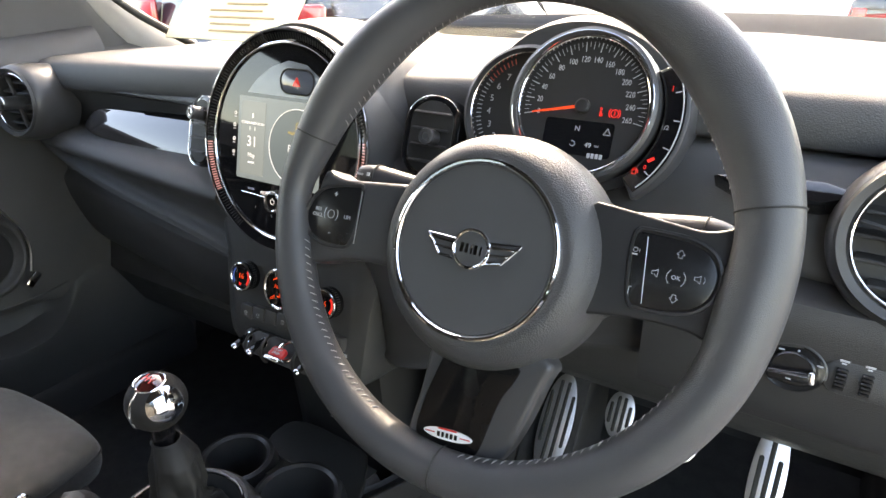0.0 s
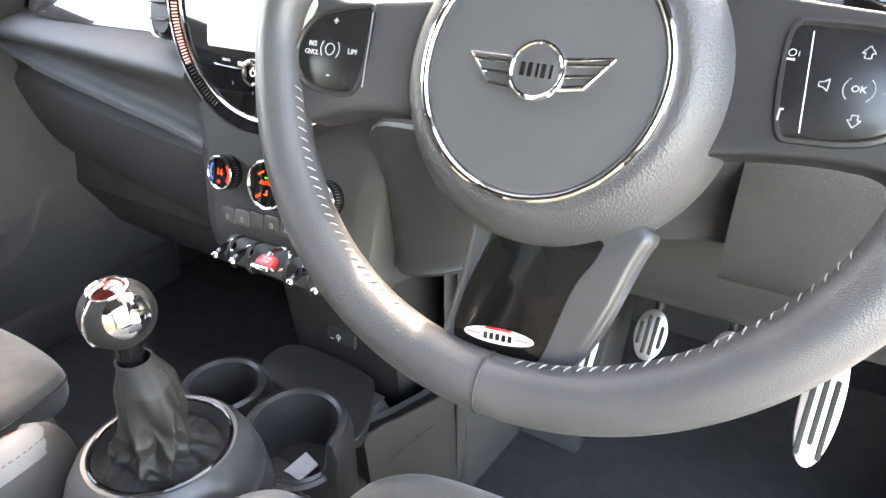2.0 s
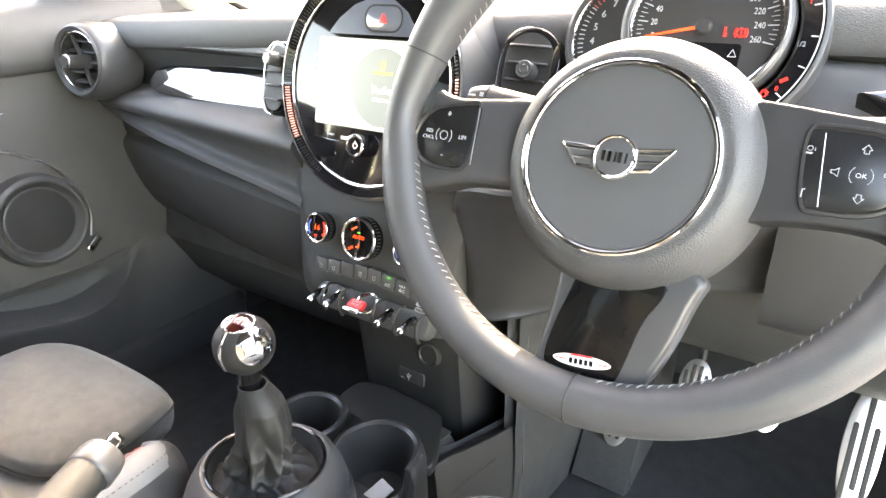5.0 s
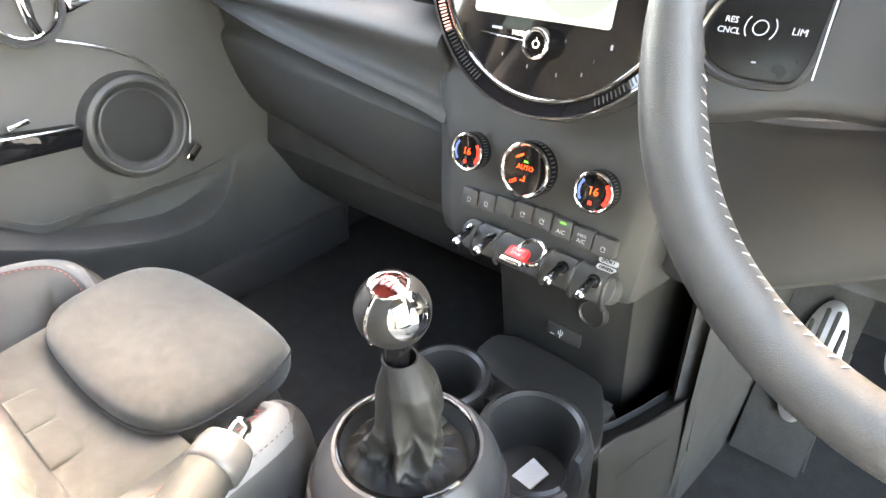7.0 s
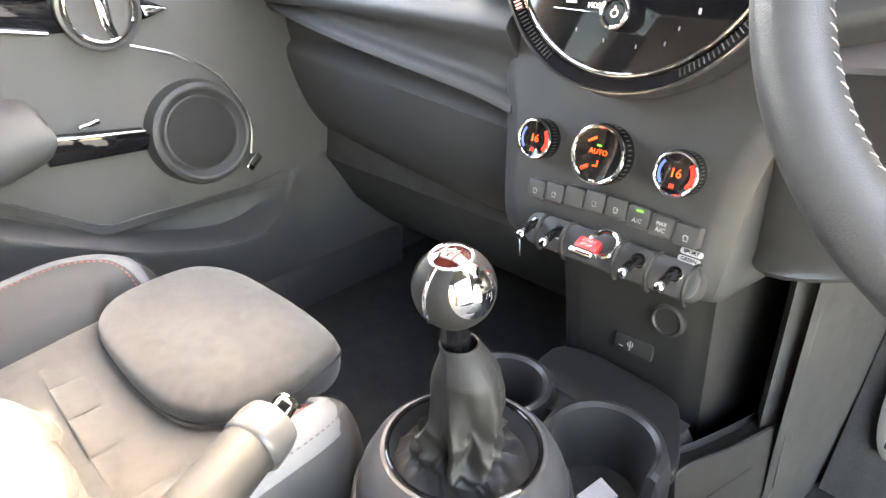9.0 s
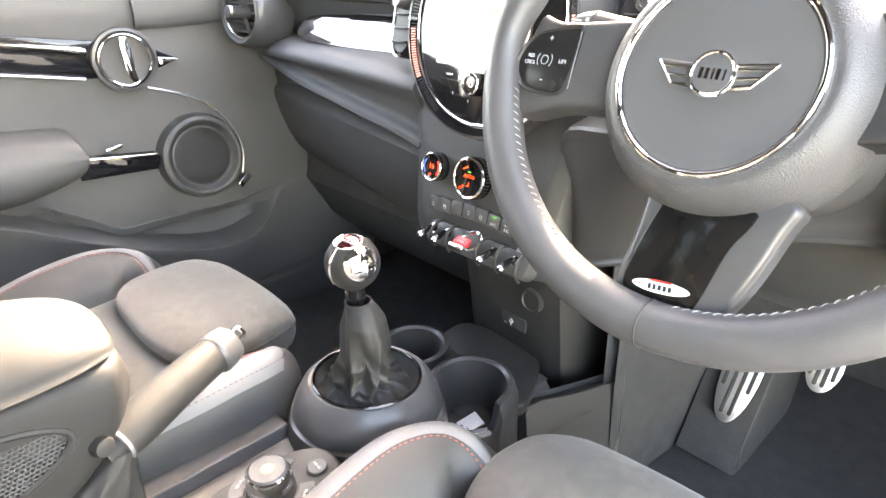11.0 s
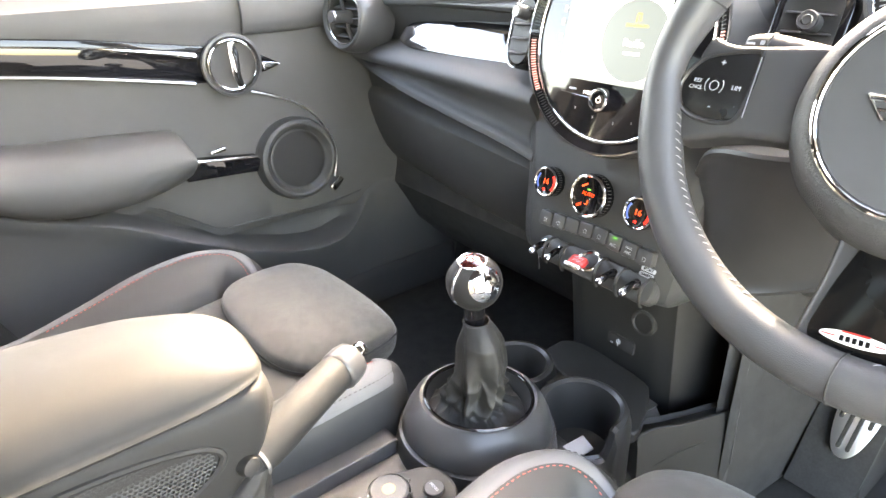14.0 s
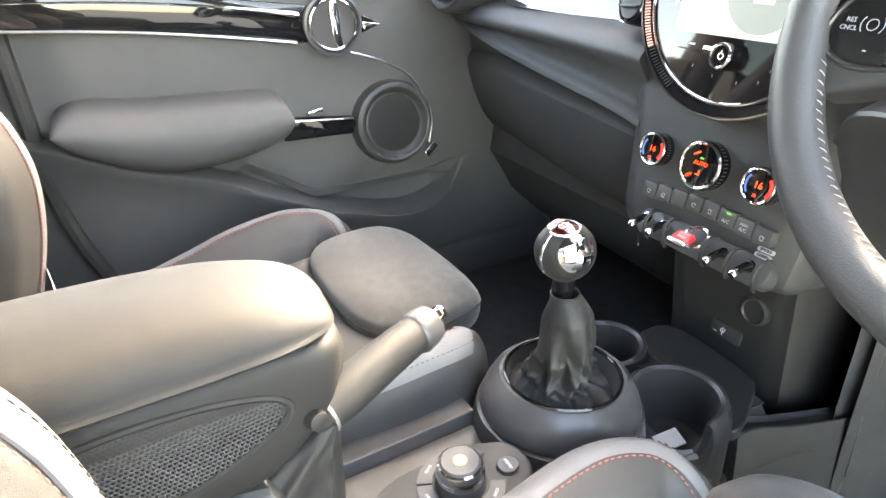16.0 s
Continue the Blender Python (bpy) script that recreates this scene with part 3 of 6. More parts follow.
scr = part("screen", plate(rrect(0.126, 0.093, 0.003, 3, -0.007, 0.0), 0.001, m=at(0, 0, -0.0055)), glow("lit screen", (0.46, 0.60, 0.68), 0.046, (0.05, 0.06, 0.07)), disp, "lit grey-blue touch screen")
part("menu_tile", plate(rrect(0.038, 0.082, 0.002, 3, -0.046, 0.0), 0.0005, m=at(0, 0, -0.0049)), glow("pale lit tile", (0.54, 0.67, 0.74), 0.050), scr)
part("radio_disc", lathe([(0.041, -0.0049), (0, -0.0049)], 48, m=at(0.022, -0.002)), glow("deep lit disc", (0.30, 0.42, 0.50), 0.040), scr)
part("radio_rim", torus(0.041, 0.0005, 48, 6, at(0.022, -0.002, -0.0047)), LIT, scr)
part("date_text", join(text("31", 0.017, at(-0.046, -0.004, -0.0044)), text("May", 0.007, at(-0.046, -0.019, -0.0044)), text("COMMUNICATION", 0.0042, at(-0.046, 0.017, -0.0044)), bars([(-0.046, -0.027, 0.010, 0.002), (-0.050, 0.011, 0.0008, 0.004), (-0.042, 0.011, 0.0008, 0.004), (-0.046, 0.0255, 0.002, 0.005)], at(0, 0, -0.0044))), LIT, scr)
part("radio_text", join(text("Radio", 0.011, at(0.022, -0.004, -0.0044)), bars([(0.022, -0.014, 0.020, 0.003)], at(0, 0, -0.0044))), LIT, scr)
part("media_text", join(text("MEDIA/RADIO", 0.0042, at(0.022, 0.013, -0.0044)), bars([(0.020, 0.020, 0.0012, 0.007), (0.0245, 0.021, 0.0012, 0.007), (0.0225, 0.0245, 0.005, 0.001)], at(0, 0, -0.0044))), glow("yellow lit print", (1.0, 0.78, 0.15), 0.06), scr)
for i, (x, y) in enumerate(((-0.0755, 0.026), (-0.0765, 0.0125), (-0.0765, -0.0035), (-0.0765, -0.0185))):
    part("menu_icon", join(torus(0.0019, 0.00035, 14, 5, at(x, y, -0.0058)), bars([(x, y, 0.0007, 0.002), (x, y - 0.0042, 0.004, 0.0006)], at(0, 0, -0.0058))), LIT, disp)
mk = part("volume_knob", lathe([(0.0125, -0.006), (0.0125, 0.004), (0.0115, 0.007), (0.0085, 0.0075), (0.008, 0.006), (0, 0.006)], 36, m=at(0.002, -0.0638)), GLOSS, disp)
part("knob_ring", torus(0.0105, 0.0016, 36, 8, at(0.002, -0.0638, 0.0068)), CHROME, mk)
part("power_mark", join(torus(0.0028, 0.0004, 14, 5, at(0.002, -0.0638, 0.0062), 120, 420), bars([(0.002, -0.0605, 0.0007, 0.003)], at(0, 0, 0.0062))), LIT, mk)
part("mode_print", text("MODE", 0.0055, at(-0.0215, -0.059, -0.0058)), LIT, disp)
for _k in ((-0.045, -0.057, 0.010, 0.002), (0.060, -0.058, 0.002, 0.004), (-0.010, -0.083, 0.0007, 0.0028), (0.018, -0.085, 0.0007, 0.0028), (0.040, -0.081, 0.0007, 0.0028), (-0.036, -0.077, 0.0007, 0.0028), (0.048, -0.070, 0.0007, 0.0025)):
    part("key_mark", bars([_k], at(0, 0, -0.0058)), PRINT, disp)
part("key_line", tube([(-0.060, -0.062, -0.0058), (-0.012, -0.0635, -0.0058)], 0.0006, 6), CHROME, disp)

# ---------------- instruments ----------------
inst = thing("instrument_cluster", "round speedometer and rev counter in chrome-rimmed cans", "instruments", fr((0.3125, 0.192, 0.709), (0, -0.95, 0.3)))


def can(cx, cy, R, dz):
    return lathe([(R * 0.9, -0.09 + dz), (R * 1.10, -0.07 + dz), (R * 1.13, -0.005 + dz), (R * 1.10, 0.010 + dz), (R * 1.04, 0.012 + dz), (R * 0.99, 0.004 + dz)], 72, m=at(cx, cy))


sp = part("speedometer", can(0, 0, 0.0585, 0), SATIN, inst)
part("dial", lathe([(0.060, 0.0), (0, 0.0)], 64), DIAL, sp)
part("bezel", lathe([(0.0560, 0.0040), (0.0566, 0.0062), (0.0574, 0.0066), (0.0580, 0.0060)], 80), CHROME, sp)
part("middle_bezel", lathe([(0.0584, 0.0074), (0.0590, 0.0084), (0.0597, 0.0080)], 80), CHROME, sp)
part("outer_bezel", torus(0.0612, 0.0006, 80, 8, at(0, 0, 0.0112)), CHROME, sp)
_tk = []
for i in range(53):
    a = 192 - 204 * i / 52
    L = 0.008 if i % 4 == 0 else (0.006 if i % 2 == 0 else 0.004)
    _tk.append(box(L, 0.00045 if i % 4 else 0.0008, 0.0003, m=at(0, 0, 0.0005, a) @ at(0.054 - L / 2, 0)))
part("scale_print", join(*_tk), PRINT, sp)
part("numeral_print", join(*[text(str(20 * i), 0.0070, at(0.0405 * math.cos(radians(192 - 204 * i / 13)), 0.0395 * math.sin(radians(192 - 204 * i / 13)), 0.0006) @ Matrix.Diagonal((0.78, 1, 1, 1))) for i in range(14)]), PRINT, sp)
part("needle", plate([(0.004, 0.0014), (-0.046, 0.0006), (-0.046, -0.0006), (0.004, -0.0014)], 0.0008, m=at(0, 0, 0.0032, 12)), ORANGE, sp, "orange pointer at zero")
part("needle_hub", lathe([(0.0065, 0.0005), (0.0065, 0.004), (0.005, 0.0052), (0, 0.0054)], 24), DIAL, sp)
part("info_window", plate(rrect(0.062, 0.030, 0.003, 3, 0.0, -0.027), 0.0004, m=at(0, 0, 0.0006)), GLOSS, sp)
part("info_text", join(text("N", 0.0065, at(-0.001, -0.0195, 0.0010)), text("49", 0.006, at(0.011, -0.0325, 0.0010)), text("mi", 0.004, at(0.0185, -0.0325, 0.0010)), torus(0.0022, 0.0004, 14, 5, at(-0.003, -0.0325, 0.001), 200, 480), poly([(0.0225, -0.022, 0.001), (0.0285, -0.022, 0.001), (0.0255, -0.0165, 0.001)], 0.0003), bars([(0.013 + 0.0036 * q, -0.041, 0.0026, 0.0042) for q in range(4)], at(0, 0, 0.001))), PRINT, sp)
part("belt_lamp", bars([(0.0165, -0.0045, 0.0016, 0.0050), (0.0165, -0.0005, 0.0018, 0.0018), (0.0179, -0.0055, 0.0010, 0.0024)], at(0, 0, 0.0012)), REDLIT, sp)
part("brake_lamp", join(torus(0.0032, 0.0005, 16, 5, at(0.0285, -0.0035, 0.0012)), torus(0.0048, 0.0005, 12, 5, at(0.0285, -0.0035, 0.0012), -45, 45), torus(0.0048, 0.0005, 12, 5, at(0.0285, -0.0035, 0.0012), 135, 225), bars([(0.0285, -0.0035, 0.0009, 0.004)], at(0, 0, 0.0012))), REDLIT, sp)
rv = part("rev_counter", can(-0.060, -0.009, 0.0545, -0.018), SATIN, inst)
part("dial", lathe([(0.0560, -0.018), (0, -0.018)], 64, m=at(-0.060, -0.009)), DIAL, rv)
part("bezel", lathe([(0.0529, -0.0140), (0.0535, -0.0118), (0.0543, -0.0112), (0.0549, -0.0120)], 72, m=at(-0.060, -0.009)), CHROME, rv)
part("outer_bezel", torus(0.0568, 0.0007, 72, 8, at(-0.060, -0.009, -0.0082)), CHROME, rv)
part("numeral_print", join(*[text(str(n), 0.0085, at(-0.060 + 0.038 * math.cos(radians(a)), -0.009 + 0.038 * math.sin(radians(a)), -0.0172)) for n, a in ((2, 222), (3, 203), (4, 184), (5, 165), (6, 146), (7, 127))]), PRINT, rv)
part("scale_print", join(*[box(0.005, 0.0009, 0.0003, m=at(-0.060, -0.009, -0.0173, a) @ at(0.0487, 0)) for a in np.arange(148, 240, 4.75)]), PRINT, rv)
part("red_scale", join(*[box(0.005, 0.0011, 0.0004, m=at(-0.060, -0.009, -0.0170, a) @ at(0.0487, 0)) for a in np.arange(112, 146, 4.75)]), RED, rv)
fu = part("fuel_gauge", join(plate([(0.058 * math.cos(radians(a)) * f, 0.058 * math.sin(radians(a)) * f) for a, f in [(a, 1.14) for a in range(34, -54, -4)] + [(a, 1.50) for a in range(-52, 36, 4)]], 0.05, 0.003, at(0.002, -0.003, 0.002))), SATIN, inst)
part("window", plate([(0.0685 * math.cos(radians(a)), 0.0685 * math.sin(radians(a))) for a in range(31, -50, -4)] + [(0.083 * math.cos(radians(a)), 0.083 * math.sin(radians(a))) for a in range(-49, 32, 4)], 0.0006, m=at(0.002, -0.003, 0.0028)), GLOSS, fu)
part("arc", tube(arc(0.081, -46, 24, 24, 0.0032), 0.0006, 6, m=at(0.002, -0.003)), PRINT, fu)
part("scale_print", join(*[box(0.005, 0.0009, 0.0003, m=at(0.002, -0.003, 0.0032, a) @ at(0.0775, 0)) for a in (16, -1, -18, -36)]), PRINT, fu)
part("scale_text", join(text("1/2", 0.0052, at(0.0715, -0.0105, 0.0033))), PRINT, fu)
part("full_mark", text("1", 0.006, at(0.0715, 0.0205, 0.0033)), REDLIT, fu)
part("empty_mark", text("0", 0.0052, at(0.0625, -0.044, 0.0033)), REDLIT, fu)
part("level_bar", plate([(0.0630, -0.0375), (0.0680, -0.0346), (0.0692, -0.0368), (0.0642, -0.0398)], 0.0004, m=at(0, 0, 0.0036)), REDLIT, fu)
part("pump_symbol", join(poly([(0.0530, -0.0505, 0.0034), (0.0530, -0.0455, 0.0034), (0.0562, -0.0455, 0.0034), (0.0562, -0.0505, 0.0034)], 0.00035), bars([(0.0546, -0.0470, 0.002, 0.0006), (0.0575, -0.0480, 0.0005, 0.003)], at(0, 0, 0.0033))), REDLIT, fu)
part("cowl", skin([[(x, y, -0.10), (x, y, -0.05), (x * 0.96, y * 0.96, -0.02), (x * 0.8, y * 0.8, -0.02), (x * 0.8, y * 0.8, -0.10)] for x, y in ell(-0.012, -0.01, 0.088, 0.070, 20)] , 1, 1, False), SOFT, inst)
_cw = skin([[(0.1 * math.cos(radians(a)) * f + 0.292, y, 0.708 + 0.075 * math.sin(radians(a)) * f) for a in range(-10, 191, 20)] for y, f in ((0.235, 0.9), (0.28, 0.95), (0.40, 0.7), (0.5, 0.35))], 5, 4)
part("binnacle", _cw, SOFT, dash)

# ---------------- steering wheel ----------------
WHEEL = fr((0.3139, 0.0151, 0.6558), (-0.0097, -0.9158, 0.4016))
INNER = pose(0.0010, -0.0098, -0.0075)      # hub and spokes sit below the middle of the rim, a little sunk
wheel = thing("steering_wheel", "black leather three-spoke steering wheel with chrome hub ring", "steering wheel", WHEEL)
_n = 180
_R, _P = [], []
for i in range(_n):
    a = 360 * i / _n
    d = min(abs((a - c + 180) % 360 - 180) for c in (36, 144))
    e = min(abs((a - c + 180) % 360 - 180) for c in (52, 128))
    grip = math.exp(-(d / 20) ** 2)
    root = math.exp(-(((a - 356 + 180) % 360 - 180) / 11) ** 2) - 1.3 * math.exp(-((a - 182) / 10) ** 2)
    _R.append(0.0158 + 0.0044 * grip + 0.0006 * math.exp(-(e / 9) ** 2) + 0.0023 * root)
    _P.append(((0.1682 - 0.0020 * grip - 0.0030 * root) * math.cos(radians(a)), (0.1682 - 0.0020 * grip - 0.0030 * root) * math.sin(radians(a)), -0.001 * root))
rim = part("rim", tube(_P, _R, 24, True), LEATHER, wheel)
for a in (14, 166, 272):
    _ra = _R[round(a / 2)]
    part("seam", torus(_ra + 0.0003, 0.0006, 40, 6, at(0, 0, 0, a) @ at(math.hypot(*_P[round(a / 2)][:2]), 0) @ pose(0, 0, 0, 90)), RUBBER, rim)
# cross stitches along the inner side
for lo, hi in ((-82, -24), (80, 100), (196, 252)):
    part("stitching", join(*[tube([(0.1533, -0.0016, 0.0062), (0.1524, -0.0004, 0.0040), (0.1520, 0.0010, 0.0018)], [0.00025, 0.00042, 0.00025], 5, m=at(0, 0, 0, a)) for a in np.arange(lo, hi, 2.25).tolist()]), THREAD, rim, "pale cross stitching")
for lo, hi in ((20, 80), (100, 160)):
    part("stitching", join(*[tube([(0.1521 - 0.0058 * g, -0.0020, 0.0006), (0.1522 - 0.0059 * g, -0.0004, -0.0030), (0.1532 - 0.0056 * g, 0.0012, -0.0066)], [0.00025, 0.00042, 0.00025], 5, m=at(0, 0, 0, a)) for a, g in [(a, 1.08 * math.exp(-((a - (36 if a < 90 else 144)) / 20) ** 2)) for a in np.arange(lo, hi, 2.25).tolist()]]), THREAD, rim, "pale cross stitching")
hub = part("hub", lathe([(0, 0.0215), (0.052, 0.0225), (0.0585, 0.0228), (0.0625, 0.0235), (0.066, 0.0225), (0.074, 0.015), (0.0795, 0.004), (0.0825, -0.012), (0.082, -0.03), (0.06, -0.05), (0, -0.05)], 96, at(0.002, -0.007)), AIRBAG, wheel, m=INNER)
part("hub_face", lathe([(0, 0.0228), (0.04, 0.0233), (0.0550, 0.0235), (0.0560, 0.0225)], 72, at(0, -0.007)), MATT, hub)
part("chrome_ring", torus(0.0580, 0.0020, 96, 10, at(0, -0.007, 0.0238)), CHROME, hub)
# winged badge as plain shapes
lg = part("badge", torus(0.0125, 0.0013, 40, 8, at(0.0, -0.007, 0.0243)), CHROME, hub, "chrome winged badge")
part("badge_disc", lathe([(0.0122, 0.0238), (0.011, 0.0245), (0, 0.0246)], 32, at(0, -0.007)), MATT, lg)
part("badge_print", bars([(-0.0066, -0.007, 0.0022, 0.0062), (-0.0030, -0.007, 0.0022, 0.0062), (0.0006, -0.007, 0.0012, 0.0062), (0.0035, -0.007, 0.0022, 0.0062), (0.0072, -0.007, 0.0012, 0.0062)], at(0, 0, 0.0249)), CHROME, lg)
for s in (-1, 1):
    for i, (y, x1) in enumerate(((0.0015, 0.0325), (-0.0035, 0.0275), (-0.0085, 0.0225))):
        part("wing", tube([(s * 0.0135, y - 0.0055 + s * 0.0007, 0.0243), (s * x1, y - 0.0045 + s * 0.0016, 0.0243)], [0.0010, 0.0008], 6), CHROME, lg)
    part("wing", poly([(s * 0.0120, -0.0018 + s * 0.0007, 0.0243), (s * 0.0338, -0.0002 + s * 0.0018, 0.0243), (s * 0.0225, -0.0138 + s * 0.0012, 0.0243), (s * 0.0118, -0.0152 + s * 0.0007, 0.0243)], 0.0008, False), CHROME, lg)
# side spokes with key pads
_sl = [(-0.06, 0.029), (-0.105, 0.0245), (-0.135, 0.022), (-0.156, 0.030), (-0.158, -0.050), (-0.140, -0.046), (-0.112, -0.036), (-0.06, -0.034)]
_sr = [(0.06, 0.0405), (0.082, 0.0388), (0.115, 0.0352), (0.135, 0.0335), (0.156, 0.044), (0.158, -0.040), (0.142, -0.024), (0.118, -0.023), (0.085, -0.0265), (0.06, -0.034)]
for nm, o, pad in (("spoke", _sl, [(-0.109, 0.0175), (-0.112, 0.0185), (-0.130, 0.016), (-0.147, 0.012), (-0.156, 0.002), (-0.160, -0.010), (-0.155, -0.022), (-0.143, -0.028), (-0.128, -0.029), (-0.109, -0.026)]),
                   ("spoke", _sr, [(0.0915, 0.0262), (0.103, 0.0268), (0.126, 0.0262), (0.139, 0.0205), (0.1445, 0.0085), (0.141, -0.005), (0.132, -0.0125), (0.120, -0.0155), (0.107, -0.0160), (0.0965, -0.0165)])):
    # Right spoke is darker than the left one.
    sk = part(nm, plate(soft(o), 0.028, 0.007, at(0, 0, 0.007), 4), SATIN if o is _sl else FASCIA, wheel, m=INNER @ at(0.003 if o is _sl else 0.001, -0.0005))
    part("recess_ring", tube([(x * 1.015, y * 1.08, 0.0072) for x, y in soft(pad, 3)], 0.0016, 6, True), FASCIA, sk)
    kp = part("key_pad", plate(soft(pad, 3), 0.004, 0.0012, at(0, 0, 0.0085)), KEYPAD, sk)
    if o is _sl:
        part("key_print", join(text("RES", 0.0038, at(-0.1485, -0.0045, 0.0088)), text("CNCL", 0.0038, at(-0.1485, -0.0092, 0.0088)), text("LIM", 0.0042, at(-0.1195, -0.0065, 0.0088)), text("+", 0.007, at(-0.1345, 0.009, 0.0088)), text("-", 0.008, at(-0.1335, -0.0205, 0.0088)),
             torus(0.0032, 0.00026, 16, 5, at(-0.1355, -0.0065, 0.0088)), torus(0.0066, 0.00026, 12, 5, at(-0.1355, -0.0065, 0.0088), 140, 220), torus(0.0066, 0.00026, 12, 5, at(-0.1355, -0.0065, 0.0088), -40, 40)), PRINT, kp)
        part("edge_strip", tube([(-0.1105, 0.0155, 0.0086), (-0.1085, -0.0245, 0.0086)], 0.0004, 6), STEEL, kp)
    else:
        def arrow(x, y, rz):
            return poly([(-0.0023, 0.0, 0), (0, 0.0028, 0), (0.0023, 0, 0), (0.0011, 0, 0), (0.0011, -0.0019, 0), (-0.0011, -0.0019, 0), (-0.0011, 0, 0)], 0.00018, True, at(x, y, 0.0088, rz))
        part("key_print", join(text("OK", 0.0036, at(0.1222, 0.0045, 0.0088)), arrow(0.1220, 0.0180, 0), arrow(0.1235, -0.0070, 180), poly([(-0.0016, 0.0009, 0), (0.0, 0.0010, 0), (0.0017, 0.0024, 0), (0.0017, -0.0024, 0), (0.0, -0.0010, 0), (-0.0016, -0.0009, 0)], 0.00018, True, at(0.1103, 0.005, 0.0088)), poly([(-0.0016, 0.0009, 0), (0.0, 0.0010, 0), (0.0017, 0.0024, 0), (0.0017, -0.0024, 0), (0.0, -0.0010, 0), (-0.0016, -0.0009, 0)], 0.00018, True, at(0.1335, 0.0065, 0.0088)),
             torus(0.0030, 0.00016, 10, 5, at(0.1345, 0.0065, 0.0088), -40, 40), torus(0.0052, 0.00016, 12, 5, at(0.1222, 0.0045, 0.0088), 130, 230), torus(0.0052, 0.00016, 12, 5, at(0.1222, 0.0045, 0.0088), -50, 50),
             torus(0.0013, 0.0002, 14, 5, at(0.0968, 0.0158, 0.0088)), bars([(0.0968, 0.0132, 0.0030, 0.0009), (0.0992, 0.0155, 0.0003, 0.002), (0.0980, -0.0085, 0.0006, 0.0045), (0.0986, -0.0062, 0.0014, 0.0006)], at(0, 0, 0.0088))), PRINT, kp)
        part("edge_strip", tube([(0.1021, 0.0245, 0.0086), (0.1068, -0.0145, 0.0086)], 0.00022, 6), STEEL, kp)
# lower double spoke with gloss insert
lo = part("lower_spoke", plate(soft([(-0.026, -0.065), (-0.0252, -0.085), (-0.0255, -0.110), (-0.0290, -0.138), (-0.0265, -0.1500), (0.0, -0.1565), (0.030, -0.1530), (0.040, -0.1420), (0.0475, -0.1290), (0.0545, -0.107), (0.0605, -0.079), (0.066, -0.066), (0.045, -0.058)], 2), 0.020, 0.006, at(0, 0, 0.004), 4), SATIN, wheel, m=INNER @ at(0, -0.0012))
ins = part("insert", plate(soft([(-0.0100, -0.074), (-0.0125, -0.0835), (-0.0195, -0.112), (-0.0225, -0.1435), (0.0, -0.1455), (0.0255, -0.1420), (0.0290, -0.1330), (0.0345, -0.098), (0.0425, -0.083), (0.045, -0.072)]), 0.012, 0.001, pose(0, 0, 0.0052)), INSERT, lo, "piano black spoke insert")
BD = pose(0, 0, 0.0052) @ at(0.0043, -0.1330, 0.0010, 7)
bd = part("name_badge", plate(ell(0.0, 0.0, 0.0188, 0.0040, 32), 0.001, 0.0004, BD), WHITE, ins, "white oval badge with red line")
part("badge_line", bars([(-0.0135, 0, 0.0075, 0.0007), (0.0135, 0, 0.0075, 0.0007), (0.0, 0.0035, 0.014, 0.0012)], BD @ at(0, 0, 0.0003)), REDENAMEL, bd)
part("badge_print", bars([(-0.0066 + 0.0033 * i, -0.0004, 0.0021, 0.0034) for i in range(5)], BD @ at(0, 0, 0.0003)), GLOSS, bd)

# column shroud and stalks
col = thing("steering_column", "dark plastic steering column shroud with control stalks", "steering column", WHEEL)
part("shroud", skin([[(0.06 * math.cos(radians(a)) * f, (0.055 * math.sin(radians(a)) - 0.01) * f, z) for a in range(0, 360, 30)] for z, f in ((-0.035, 0.95), (-0.06, 1.1), (-0.12, 1.2), (-0.22, 1.1))], 3, 3), SATIN, col)
for pts, r in (([(-0.04, 0.012, -0.045), (-0.08, 0.016, -0.038), (-0.118, 0.019, -0.030), (-0.134, 0.020, -0.028)], [0.009, 0.010, 0.0105, 0.006]), ([(0.04, 0.012, -0.045), (0.085, 0.020, -0.045), (0.13, 0.025, -0.042), (0.146, 0.025, -0.04)], [0.009, 0.011, 0.011, 0.006])):
    sk = part("stalk", tube(spline(pts, 4), np.interp(np.linspace(0, 1, 13), np.linspace(0, 1, 4), r).tolist(), 14), SATIN, col)
    e = Vector(pts[2])
    part("stalk_collar", torus(0.0108, 0.0007, 24, 6, fr(e, Vector(pts[3]) - e)), RUBBER, sk)
    part("stalk_print", bars([(0, 0, 0.006, 0.0016), (0.008, 0.001, 0.003, 0.003)], Matrix.Translation(e + Vector((-0.010 if e.x < 0 else 0.010, 0.0, 0.0112)))), PRINT, sk)

# ---------------- pedals ----------------
def slotted(w, h, slots, pinch):
    """Steel plate outline of an oval pedal and its rubber slots."""
    o = [(w / 2 * math.copysign(abs(math.cos(radians(a))) ** 0.9, math.cos(radians(a))) * (1 - pinch * (math.sin(radians(a)) < 0) * abs(math.sin(radians(a)))), h / 2 * math.sin(radians(a))) for a in range(0, 360, 10)]
    return plate(o, 0.004, 0.0012)


